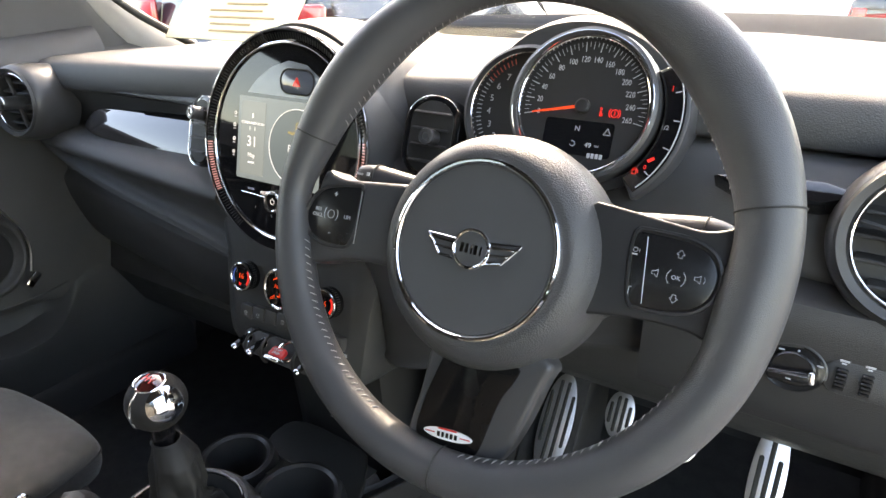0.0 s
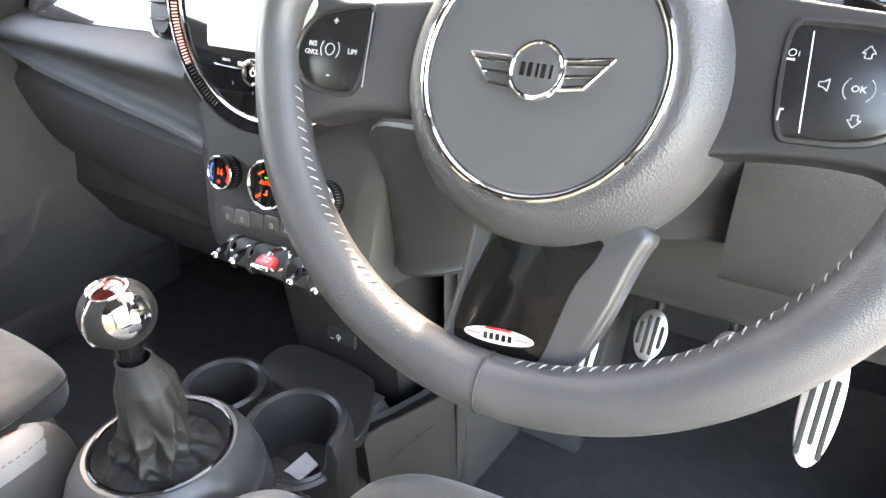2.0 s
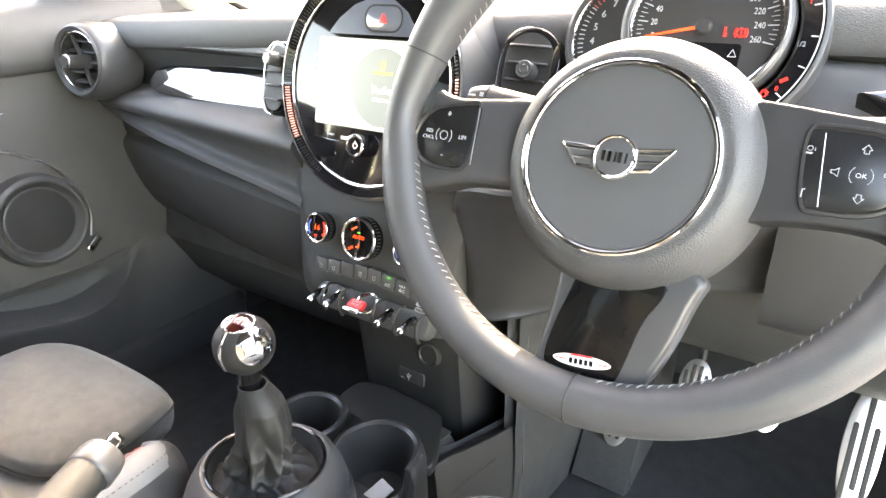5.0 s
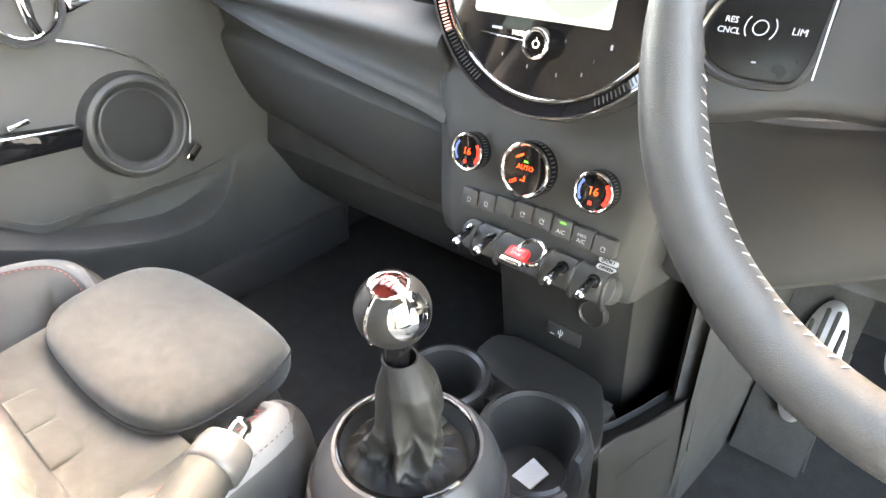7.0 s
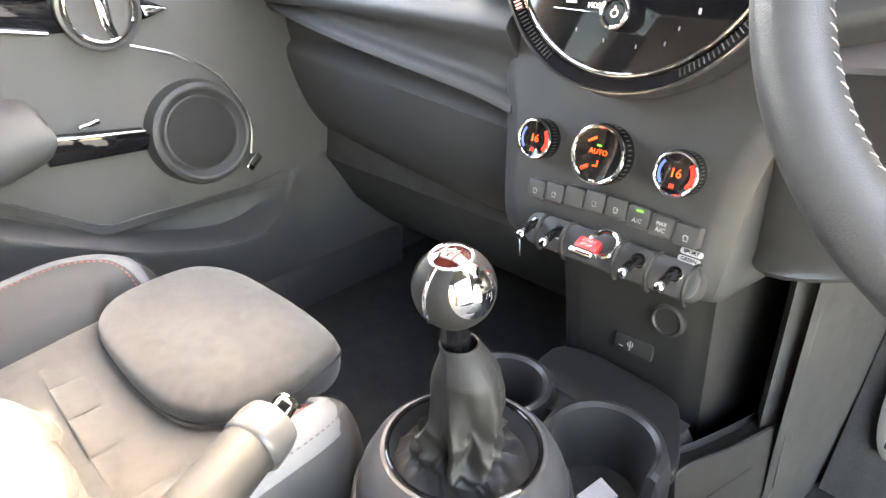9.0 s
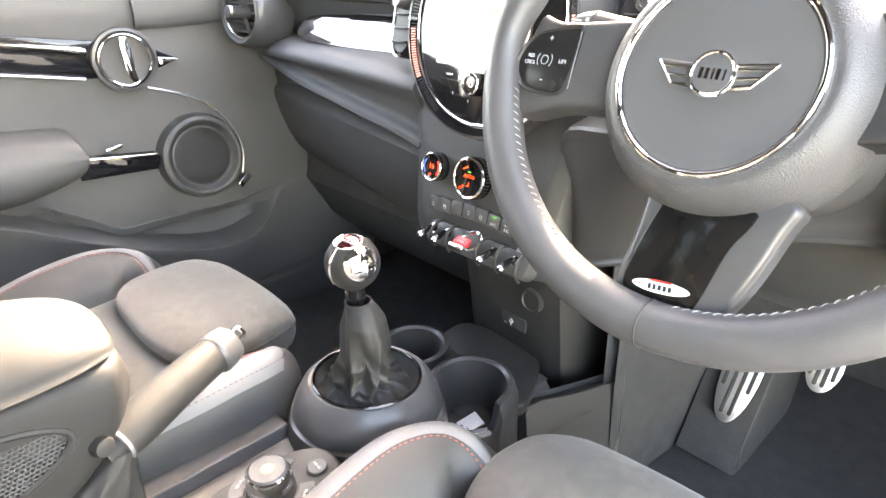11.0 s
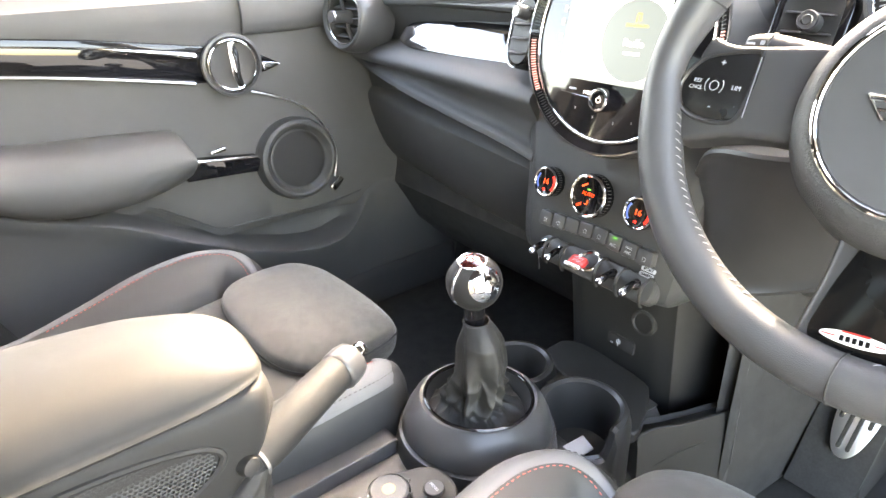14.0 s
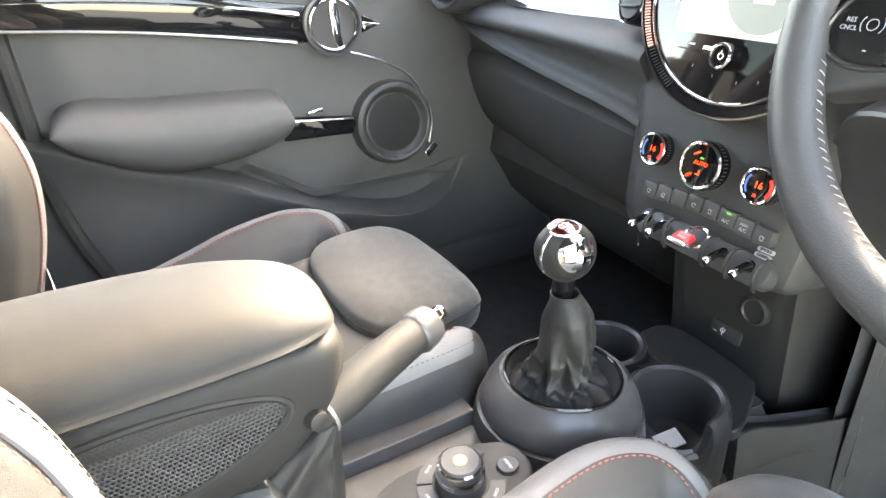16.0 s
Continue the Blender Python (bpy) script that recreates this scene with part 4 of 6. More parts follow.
def pedal(label, o, n, w, h, slots, pinch=0.1, xd=(1, 0, 0), rod=True):
    p = thing("pedal", label, "pedal", fr(o, n, xd), "foot pedals")
    part("pad", slotted(w, h, slots, pinch), STEEL, p)
    for x, y, L, sw in slots:
        part("slot", plate(rrect(sw, L, sw * 0.49, 5, x, y), 0.0025, 0.0006, at(0, 0, 0.0014)), RUBBER, p, "black rubber grip strip")
    part("backing", slotted(w * 0.96, h * 0.97, slots, pinch), RUBBER, p, m=at(0, 0, -0.0045))
    if rod:
        part("arm", tube([(0, h * 0.1, -0.012), (0, h * 0.4, -0.03), (0.0, h * 0.5 + 0.10, -0.02)], 0.006, 8), RUBBER, p)
    return p


pedal("brushed steel clutch pedal with black rubber strips", (0.318, 0.50, 0.177), (0.0, -0.85, 0.5), 0.045, 0.076, [(-0.0145, 0, 0.034, 0.0055), (-0.005, 0, 0.058, 0.0055), (0.005, 0, 0.058, 0.0055), (0.0145, 0, 0.034, 0.0055)])
pedal("brushed steel brake pedal with black rubber strips", (0.42, 0.50, 0.177), (0.0, -0.85, 0.5), 0.045, 0.076, [(-0.0145, 0, 0.034, 0.0055), (-0.005, 0, 0.058, 0.0055), (0.005, 0, 0.058, 0.0055), (0.0145, 0, 0.034, 0.0055)])
pedal("long brushed steel accelerator pedal with black rubber strips", (0.532, 0.437, 0.202), (0.0, -0.86, 0.5), 0.044, 0.165, [(-0.0115, -0.02, 0.10, 0.0065), (0.0, 0.008, 0.125, 0.0065), (0.0115, -0.02, 0.10, 0.0065)], 0.0, rod=False)
pedal("brushed steel footrest plate with black rubber strips", (0.229, 0.455, 0.150), (0.0, -0.83, 0.55), 0.054, 0.17, [(-0.018, 0.01, 0.085, 0.0055), (-0.006, 0.0, 0.145, 0.0055), (0.006, 0.0, 0.145, 0.0055), (0.018, 0.01, 0.085, 0.0055)], 0.0, rod=False)
_fb2 = thing("footrest_block", "carpeted block behind the steel footrest", "footrest")
part("block", skin([[(x, 0.62, 0.0), (x, 0.405, 0.0), (x, 0.412, 0.05), (x, 0.466, 0.142), (x, 0.545, 0.268), (x, 0.62, 0.275)] for x in (0.178, 0.182, 0.260, 0.264)], 3, 1), CARPET, _fb2)
part("edge_piping", tube([(0.2645, 0.480, 0.165), (0.2645, 0.438, 0.094), (0.2650, 0.4115, 0.049), (0.2680, 0.4050, 0.012)], 0.0013, 6), HARD, _fb2)

# ---------------- centre stack ----------------
stack = thing("centre_stack", "black plastic centre stack below the display", "dashboard")


def stk(z, y, xl, xr, yb):
    return [(xl, yb, z), (xl - 0.004, y + 0.03, z), (xl + 0.012, y + 0.004, z), (xl + 0.05, y, z), (xr - 0.05, y, z), (xr - 0.012, y + 0.004, z), (xr + 0.004, y + 0.03, z), (xr, yb, z)]


part("body", skin([stk(0.60, 0.165, -0.16, 0.15, 0.3), stk(0.53, 0.15, -0.142, 0.125, 0.3), stk(0.47, 0.136, -0.127, 0.11, 0.3), stk(0.40, 0.121, -0.115, 0.105, 0.3), stk(0.372, 0.125, -0.107, 0.10, 0.3), stk(0.36, 0.16, -0.10, 0.095, 0.3)], 4, 4), HARD, stack)
# Shade from the dash overhang is put into this body's colour.
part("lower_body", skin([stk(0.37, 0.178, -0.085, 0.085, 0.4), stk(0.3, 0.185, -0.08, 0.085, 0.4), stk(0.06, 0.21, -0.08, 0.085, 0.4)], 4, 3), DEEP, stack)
part("side_wing", tube([(-0.135, 0.178, 0.355), (-0.134, 0.180, 0.31)], 0.0012, 6), CHROME, stack)
part("socket", lathe([(0.017, -0.01), (0.017, 0.0015), (0.014, 0.003), (0.0125, 0.001), (0, 0.001)], 32, m=fr((0.045, 0.181, 0.305), (0, -1, 0.1))), DEEP, stack)
us = part("usb_cover", plate(rrect(0.042, 0.020, 0.004), 0.004, 0.0006, fr((0.012, 0.1850, 0.255), (0, -1, 0.1))), DEEP, stack)
part("usb_mark", join(bars([(0, 0, 0.001, 0.011), (-0.0025, 0.001, 0.001, 0.004), (0.0025, 0.002, 0.001, 0.004), (0, -0.001, 0.005, 0.0008), (-0.010, -0.004, 0.005, 0.0008)], fr((0.009, 0.1846, 0.255), (0, -1, 0.1)))), PRINT, us)
CLIM = fr((-0.012, 0.131, 0.471), (0, -0.97, 0.24))
for x, r, kind in ((-0.0629, 0.0172, "temp"), (0.0022, 0.0242, "fan"), (0.0697, 0.0172, "temp")):
    k = thing("climate_dial", "round climate dial with chrome rim and lit red digits", "dial", CLIM @ at(x, 0, 0.0), "climate dials")
    part("dial_body", lathe([(r * 0.9, -0.02), (r * 1.06, -0.004), (r * 1.06, 0.007), (r * 0.98, 0.010), (r * 0.86, 0.0092), (0, 0.0088)], 48), GLOSS, k)
    part("chrome_rim", torus(r * 0.96, r * 0.075, 56, 10, at(0, 0, 0.0098)), CHROME, k)
    part("knurled_edge", plate([(r * (1.02 if (q // 2) % 2 else 1.065) * math.cos(radians(q * 2.25)), r * (1.02 if (q // 2) % 2 else 1.065) * math.sin(radians(q * 2.25))) for q in range(160)], 0.006, m=at(0, 0, 0.0065)), CHROME, k)
    if kind == "temp":
        part("red_print", text("16", 0.0095, at(0, 0.0005, 0.0092)), ORANGE, k)
        part("red_mark", bars([(-0.001, -0.0095, 0.0035, 0.003)], at(0, 0, 0.0092)), REDLIT, k)
        part("cold_arc", band(r * 0.70, r * 0.82, 140, 220, 0.0095), BLUE, k)
        part("warm_arc", band(r * 0.68, r * 0.84, -40, 40, 0.0095), REDLIT, k)
    else:
        part("red_print", join(text("AUTO", 0.0062, at(0, 0.002, 0.0092)), text("OFF", 0.0048, at(-0.010, -0.0125, 0.0092, 30)), bars([(0.001, -0.0075, 0.0014, 0.005), (-0.001, -0.0095, 0.004, 0.0012)], at(0, 0, 0.0092)), plate([(-0.0115, 0.010), (-0.004, 0.0145), (-0.0035, 0.0125), (-0.0105, 0.0085)], 0.0004, m=at(0, 0, 0.0094))), ORANGE, k)
        part("green_lamp", bars([(0, 0.0075, 0.004, 0.0016)], at(0, 0, 0.0094)), GREEN, k)
# key row
for i in range(8):
    w = 0.0198
    x = -0.0565 + i * 0.0205
    b = thing("climate_key", "flat dark climate key with pale symbol", "key", CLIM @ at(x, -0.0425 - 0.0015 * abs(i - 3.5) + 0.0035, 0.003), "climate keys")
    part("cap", plate(rrect(w, 0.0175, 0.003), 0.010, 0.0014), SATIN, b)
    if i == 5:
        part("mark", text("A/C", 0.0052, at(0, -0.003, 0.0004)), PRINT, b)
        part("lamp", bars([(0.001, 0.0055, 0.0055, 0.0016)], at(0, 0, 0.0006)), GREEN, b)
    elif i == 6:
        part("mark", join(text("MAX", 0.004, at(0, 0.002, 0.0004)), text("A/C", 0.0052, at(0, -0.003, 0.0004))), PRINT, b)
    elif i != 2:
        part("mark", join(torus(0.0017, 0.00028, 14, 5, at(0, -0.001, 0.0004), 0, 240), bars([(0.0005, -0.0036, 0.004, 0.0005), (0.0022, -0.001, 0.0004, 0.003)], at(0, 0, 0.0004))), PRINT, b)
# toggle row
tp = thing("toggle_panel", "row of chrome toggle switches under the climate keys", "switch panel", CLIM @ pose(0.024, -0.078, 0.004, -18, 0, 0), "")
part("plate", plate(rrect(0.166, 0.030, 0.012, 6), 0.02, 0.003), HARD, tp)
for i, x in enumerate((-0.070, -0.045, 0.032, 0.063)):
    tg = part("toggle", tube([(x, 0.004, 0.0), (x, 0.001, 0.010), (x, -0.006, 0.017), (x, -0.009, 0.0195)], [0.0045, 0.0036, 0.0040, 0.0036], 14), GLOSS, tp)
    part("toggle_tip", lathe([(0.0030, -0.003), (0.0042, 0.0), (0.0044, 0.0022), (0.0034, 0.0046), (0, 0.0056)], 20, m=fr((x, -0.009, 0.0195), (0, -0.75, 0.6))), CHROME, tg)
    part("toggle_collar", torus(0.0058, 0.0009, 20, 6, at(x, 0.003, 0.0015)), CHROME, tg)
for x in (-0.058, -0.032, 0.019, 0.048, 0.079):
    part("guard", tube(spline([(x, 0.016, 0.0), (x, 0.013, 0.010), (x, 0.004, 0.017), (x, -0.008, 0.015), (x, -0.016, 0.006), (x, -0.017, 0.0)], 4), [0.0012 + 0.0008 * math.sin(math.pi * k / 20) for k in range(21)], 10), DEEP, tp)
stt = part("start_toggle", plate(rrect(0.022, 0.015, 0.004), 0.005, 0.002, pose(-0.007, 0.002, 0.0175, -38)), REDENAMEL, tp, "red start toggle with pale print")
part("start_tip", box(0.023, 0.007, 0.006, 0.0025, m=pose(-0.007, -0.0065, 0.0225, -38)), CHROME, stt)
part("start_ring", torus(0.0125, 0.0022, 32, 8, pose(0.004, 0.006, 0.012, -25)), CHROME, stt)
part("start_print", join(text("START", 0.0044, pose(-0.007, 0.0042, 0.0160, -38)), text("STOP", 0.0044, pose(-0.007, 0.0006, 0.0189, -38))), PRINT, stt)
part("mode_label", join(*[plate(rrect(0.018, 0.0048, 0.002, 3, 0.069, y), 0.0006, m=at(0, 0, 0.0008)) for y in (0.0165, 0.0225)]), PRINT, tp)
part("mode_text", join(text("SPORT", 0.0042, at(0.069, 0.0225, 0.0012)), text("GREEN", 0.0042, at(0.069, 0.0165, 0.0012))), GLOSS, tp)

# ---------------- centre console ----------------
cons = thing("centre_console", "black plastic centre console with gear surround and cup holders", "console")
RINGC = (0.001, -0.0514, 0.2877)
part("gear_pod", lathe([(0.0600, 0.0), (0.0640, 0.0005), (0.072, -0.007), (0.080, -0.022), (0.0838, -0.0345), (0.0838, -0.036), (0.0815, -0.0368), (0.0815, -0.0378), (0.0868, -0.0392), (0.091, -0.062), (0.094, -0.10)], 80, m=fr(RINGC, (0, 0.06, 1)), sy=1.02), SATIN, cons)
part("pod_seam", torus(0.0822, 0.0008, 80, 6, fr(RINGC, (0, 0.06, 1)) @ at(0, 0, -0.0373)), RUBBER, cons)
part("gear_ring", torus(0.0597, 0.0021, 80, 10, fr(RINGC, (0, 0.06, 1))), GLOSS, cons)
part("gear_well", lathe([(0.0585, -0.002), (0.054, -0.018), (0.050, -0.03), (0, -0.03)], 64, m=fr(RINGC, (0, 0.06, 1))), RUBBER, cons)


def cup(c, r, gap):
    """An open cup with a lowered notch towards the driver."""
    bm = bmesh.new()
    seg = 64
    V = []
    for i in range(seg):
        a = 360 * i / seg
        d = abs((a - gap + 180) % 360 - 180) if gap is not None else 180
        dip = 0.040 / (1 + math.exp((d - 46) / 2.0))
        ring = []
        for rr, z in ((r + 0.012, -0.11), (r + 0.011, -0.02 - dip), (r + 0.006, -0.002 - dip), (r + 0.001, 0.0 - dip), (r - 0.003, -0.003 - dip), (r - 0.006, -0.04), (r - 0.010, -0.068)):
            ring.append(bm.verts.new((c[0] + rr * math.cos(radians(a)), c[1] + rr * math.sin(radians(a)), c[2] + z)))
        V.append(ring)
    for i in range(seg):
        a, b = V[i], V[(i + 1) % seg]
        for j in range(6):
            bm.faces.new((a[j], b[j], b[j + 1], a[j + 1]))
    bm.faces.new([v[-1] for v in V])
    return bm


part("cup_holder", cup((0.063, 0.0504, 0.2597), 0.0458, 304), FASCIA, cons)
part("cup_holder", cup((-0.0525, 0.0601, 0.251), 0.0405, None), FASCIA, cons)
part("cup_web", skin([[(xl, y, z - 0.03), (xl, y, z - 0.006), (xl + 0.01, y, z), (xr - 0.01, y, z), (xr, y, z - 0.006), (xr, y, z - 0.03)] for y, xl, xr, z in ((0.062, -0.008, 0.012, 0.246), (0.085, -0.016, 0.018, 0.238), (0.104, -0.030, 0.034, 0.230), (0.125, -0.055, 0.085, 0.225), (0.165, -0.06, 0.088, 0.215))], 3, 3), SATIN, cons)
part("side_skirt", skin([[(xl, y, 0.01), (xl + 0.004, y, z - 0.03), (xl + 0.02, y, z), (xr - 0.02, y, z), (xr - 0.004, y, z - 0.03), (xr, y, 0.01)] for y, xl, xr, z in ((0.36, -0.09, 0.09, 0.115), (0.2, -0.095, 0.095, 0.125), (0.11, -0.10, 0.108, 0.150), (0.05, -0.105, 0.120, 0.188), (-0.05, -0.098, 0.105, 0.215), (-0.15, -0.08, 0.10, 0.215), (-0.4, -0.075, 0.095, 0.222), (-0.75, -0.075, 0.095, 0.222))], 4, 4), HARD, cons)
part("tray_rail", skin([[(-0.072, y, 0.20), (-0.072, y, 0.236), (-0.066, y, 0.243), (-0.045, y, 0.244), (-0.038, y, 0.240), (-0.036, y, 0.20)] for y in (-0.14, -0.15, -0.3, -0.5, -0.7)], 4, 2), SATIN, cons)
part("tray_floor", skin([[(-0.036, y, 0.20), (-0.034, y, 0.231), (-0.010, y, 0.233), (0.02, y, 0.231), (0.022, y, 0.20)] for y in (-0.142, -0.15, -0.3, -0.5)], 3, 2), HARD, cons)
part("side_shelf", plate(soft([(-0.062, 0.176), (-0.062, 0.104), (0.05, 0.100), (0.112, 0.080), (0.110, 0.104), (0.083, 0.157), (0.066, 0.176)]), 0.014, 0.003, pose(0, 0, 0.232, 0, 2.5, 0), 3), DEEP, cons)
part("side_panel", skin([[(xr - 0.03, y, 0.01), (xr - 0.03, y, z - 0.012), (xr - 0.024, y, z - 0.002), (xr - 0.010, y, z), (xr - 0.001, y, z - 0.008), (xr + 0.006, y, 0.01)] for y, xr, z in ((0.098, 0.113, 0.202), (0.104, 0.114, 0.208), (0.125, 0.119, 0.209), (0.154, 0.129, 0.205), (0.20, 0.140, 0.198), (0.249, 0.150, 0.191))], 4, 4), PANEL, cons)
part("panel_seam", tube([(0.1225, 0.120, 0.166), (0.1335, 0.152, 0.176), (0.1440, 0.190, 0.178)], 0.0006, 6), RUBBER, cons)
part("tunnel_side", skin([[(x - 0.03, y + 0.004, z), (x - 0.004, y, z), (x + 0.0005, y + 0.004, z), (x + 0.034, 0.62, z), (x, 0.62, z)] for z, y, x in ((0.0, 0.2505, 0.1565), (0.12, 0.2500, 0.1545), (0.20, 0.2500, 0.1520), (0.30, 0.250, 0.1510), (0.42, 0.248, 0.150))], 2, 3), CARPET, cons)
# Lighter bar drawn along the carpet's edge to stand for its highlight.
part("edge_highlight", tube([(0.1505, 0.2490, 0.335), (0.1505, 0.2490, 0.215), (0.1555, 0.2490, 0.112)], 0.0009, 6), SATIN, cons)
solid("paper_slip", box(0.022, 0.030, 0.003, 0.001, m=pose(0.066, 0.046, 0.1975, 14, 5, -14)), PRINT, "small pale card lying in the cup holder", "card")

gear = thing("gear_lever", "gear lever with round black and chrome knob and creased leather gaiter", "gear lever")
KN, KR = Vector((0.0005, -0.056, 0.4315)), 0.0285
kb = part("knob", lathe([(0.0105, -0.031), (0.0115, -0.027)] + [(KR * math.sin(radians(a)), -KR * math.cos(radians(a))) for a in range(28, 176, 8)] + [(0, KR)], 56, m=Matrix.Translation(KN)), GAITER, gear)


def cap_on(n, half, lift, R):
    """A shallow dome that sits on a ball, facing n."""
    prof = [(R * math.sin(radians(a)), R * math.cos(radians(a)) + lift) for a in np.linspace(half, 0, 8).tolist()]
    prof[-1] = (0, prof[-1][1])
    return lathe(prof, 40, m=fr(KN, n))


for n in ((0.923, -0.205, 0.327), (-0.923, -0.205, 0.327)):
    part("chrome_cheek", cap_on(n, 38, 0.0006, KR), CHROME, kb)
part("gate_disc", cap_on((0.06, -0.13, 0.99), 30, 0.0006, KR), mat("red tinted lens", (0.035, 0.006, 0.005), 0.06, coat=1.0), kb)
part("gate_rim", torus(KR * math.sin(radians(30)), 0.0012, 40, 8, fr(KN, (0.06, -0.13, 0.99)) @ at(0, 0, KR * math.cos(radians(30)) + 0.0006)), CHROME, kb)
part("gate_pattern", bars([(-0.005, 0, 0.0009, 0.009), (0, 0, 0.0009, 0.009), (0.005, 0, 0.0009, 0.009), (0, 0, 0.010, 0.0009)], fr(KN, (0.06, -0.13, 0.99)) @ at(0, 0, KR + 0.001)), REDENAMEL, kb)
part("chrome_strip", tube([KN + Vector((0.0016, -KR * 1.004 * math.cos(radians(b)), KR * 1.004 * math.sin(radians(b)))) for b in range(-30, 55, 6)], 0.0019, 8, flat=0.8), CHROME, kb)
part("collar", lathe([(0.0105, -0.065), (0.0110, -0.030), (0.012, -0.024)], 24, m=Matrix.Translation(KN)), GLOSS, gear)
# creased gaiter: a sleeve drawn in under the knob, its slack folded over the well
def gaiter_skin():
    # height, radius, middle in x, middle in y, depth of the creases
    prof = ((0.388, 0.0134, 0.004, 0.0, 0.0), (0.379, 0.0180, 0.0090, 0.0, 0.0006), (0.368, 0.0228, 0.0130, -0.001, 0.0016), (0.350, 0.0255, 0.0140, -0.002, 0.0032), (0.330, 0.0270, 0.0128, -0.003, 0.0050), (0.312, 0.0295, 0.0100, -0.004, 0.0062),
            (0.300, 0.0330, 0.0045, -0.005, 0.0066), (0.2945, 0.0350, 0.003, -0.005, 0.0064), (0.2890, 0.0330, 0.001, -0.004, 0.0040), (0.2840, 0.0365, 0.001, 0.0, 0.0050), (0.2790, 0.0430, 0.001, 0.0, 0.0042), (0.2740, 0.0510, 0.001, 0.0, 0.0016), (0.270, 0.0550, 0.001, 0.0, 0.0))
    zs = [p[0] for p in prof][::-1]
    col = lambda k: [p[k] for p in prof][::-1]
    def fold(a, z):
        """Radius and lift of the creased leather: long folds above, crossing ones in the slack below."""
        r, cx, cy, am = (float(np.interp(z, zs, col(k))) for k in (1, 2, 3, 4))
        low = max(0.0, min(1.0, (0.338 - z) / 0.03))
        n1 = noise.noise(Vector((1.7 * math.cos(a) + 3.1, 1.7 * math.sin(a) + 9.4, z * 13.0)))
        n2 = noise.noise(Vector((2.6 * math.cos(a + 9.0 * (z - 0.3)) + 7.7, 2.6 * math.sin(a + 9.0 * (z - 0.3)) - 2.2, z * 38.0)))
        f = 1.5 * (0.42 - 2.2 * abs(n1)) + low * 1.3 * (0.40 - 2.4 * abs(n2))
        sq = 1.0 + 0.09 * math.cos(3 * (a + 0.55)) * min(1.0, am / 0.002)
        return (r + am * f) * sq, cx, cy, am * 0.7 * low * (0.4 - 2.0 * abs(n2))

    bm, V = bmesh.new(), []
    for z in np.linspace(0.388, 0.270, 80).tolist():
        ring = []
        for i in range(160):
            a = 2 * math.pi * i / 160
            rr, cx, cy, up = fold(a, z)
            ring.append(bm.verts.new((cx + rr * math.cos(a), -0.056 + cy + rr * math.sin(a) * 0.97, z + up)))
        V.append(ring)
    for a, b in zip(V, V[1:]):
        for i in range(160):
            j = (i + 1) % 160
            bm.faces.new((a[i], a[j], b[j], b[i]))
    bmesh.ops.smooth_vert(bm, verts=bm.verts[:], factor=0.2, use_axis_x=True, use_axis_y=True, use_axis_z=True)
    seam = []
    for da in (0.0, 0.13):
        P = []
        for z in np.linspace(0.380, 0.345, 8).tolist():
            rr, cx, cy, up = fold(0.42 + da, z)
            P.append((cx + (rr + 0.0003) * math.cos(0.42 + da), -0.056 + cy + (rr + 0.0003) * math.sin(0.42 + da) * 0.97, z))
        seam.append(stitches(P, 0.0025, 0.0013, 0.0005))
    return bm, join(*seam)


_gs, _gt = gaiter_skin()
gt = part("gaiter", _gs, GAITER, gear, angle=70)
part("gaiter_hem", torus(0.0136, 0.0012, 32, 6, at(0.004, -0.056, 0.3875)), GAITER, gear)
part("gaiter_stitch", _gt, RUBBER, gt)

# rotary controller
rc = thing("rotary_controller", "chrome-ringed rotary controller with keys on a dark plate", "controller", pose(0.051, -0.202, 0.250))
_pl = [(0.040 * math.copysign(abs(math.cos(radians(a))) ** 0.8, math.cos(radians(a))), 0.078 * math.copysign(abs(math.sin(radians(a))) ** 0.8, math.sin(radians(a))) - 0.008) for a in range(0, 360, 9)]
part("plate", plate(_pl, 0.03, 0.006, at(0, 0, 0.012), 4), RUBBER, rc)
kn = part("knob", lathe([(0.0235, 0.010), (0.0226, 0.021), (0.0215, 0.0225)], 48), RUBBER, rc)
part("knob_top", lathe([(0.019, 0.038), (0.0165, 0.0405), (0.0105, 0.0398), (0, 0.0402)], 48), HARD, kn)
part("knob_ring", lathe([(0.0215, 0.022), (0.0222, 0.026), (0.0216, 0.033), (0.0202, 0.0375), (0.0185, 0.0388)], 48), CHROME, kn)
part("knob_badge", lathe([(0.0062, 0.0405), (0, 0.0408)], 32), mat("amber lacquer", (0.50, 0.26, 0.08), 0.4), kn)
for nm, a0, a1, tx in (("back_key", -172, -116, "BACK"), ("option_key", -112, -52, "OPTION"), ("com_key", 14, 62, "COM"), ("map_key", 118, 168, "MAP")):
    kk = part(nm, band(0.0262, 0.0395, a0, a1, 0.0142, 0.004), HARD, rc)
    am = radians((a0 + a1) / 2)
    part("key_print", text(tx, 0.0040, at(0.033 * math.cos(am), 0.033 * math.sin(am), 0.0145, (a0 + a1) / 2 + (90 if a0 < 0 else -90))), PRINT, kk)
kk = part("menu_key", lathe([(0.0098, 0.010), (0.0098, 0.0150), (0.0090, 0.0158), (0, 0.0160)], 28, m=at(0.006, 0.046)), HARD, rc)
part("key_print", text("MENU", 0.0045, at(0.006, 0.046, 0.0163)), PRINT, kk)
part("key_ring", torus(0.0106, 0.0007, 28, 6, at(0.006, 0.046, 0.0125)), RUBBER, rc)

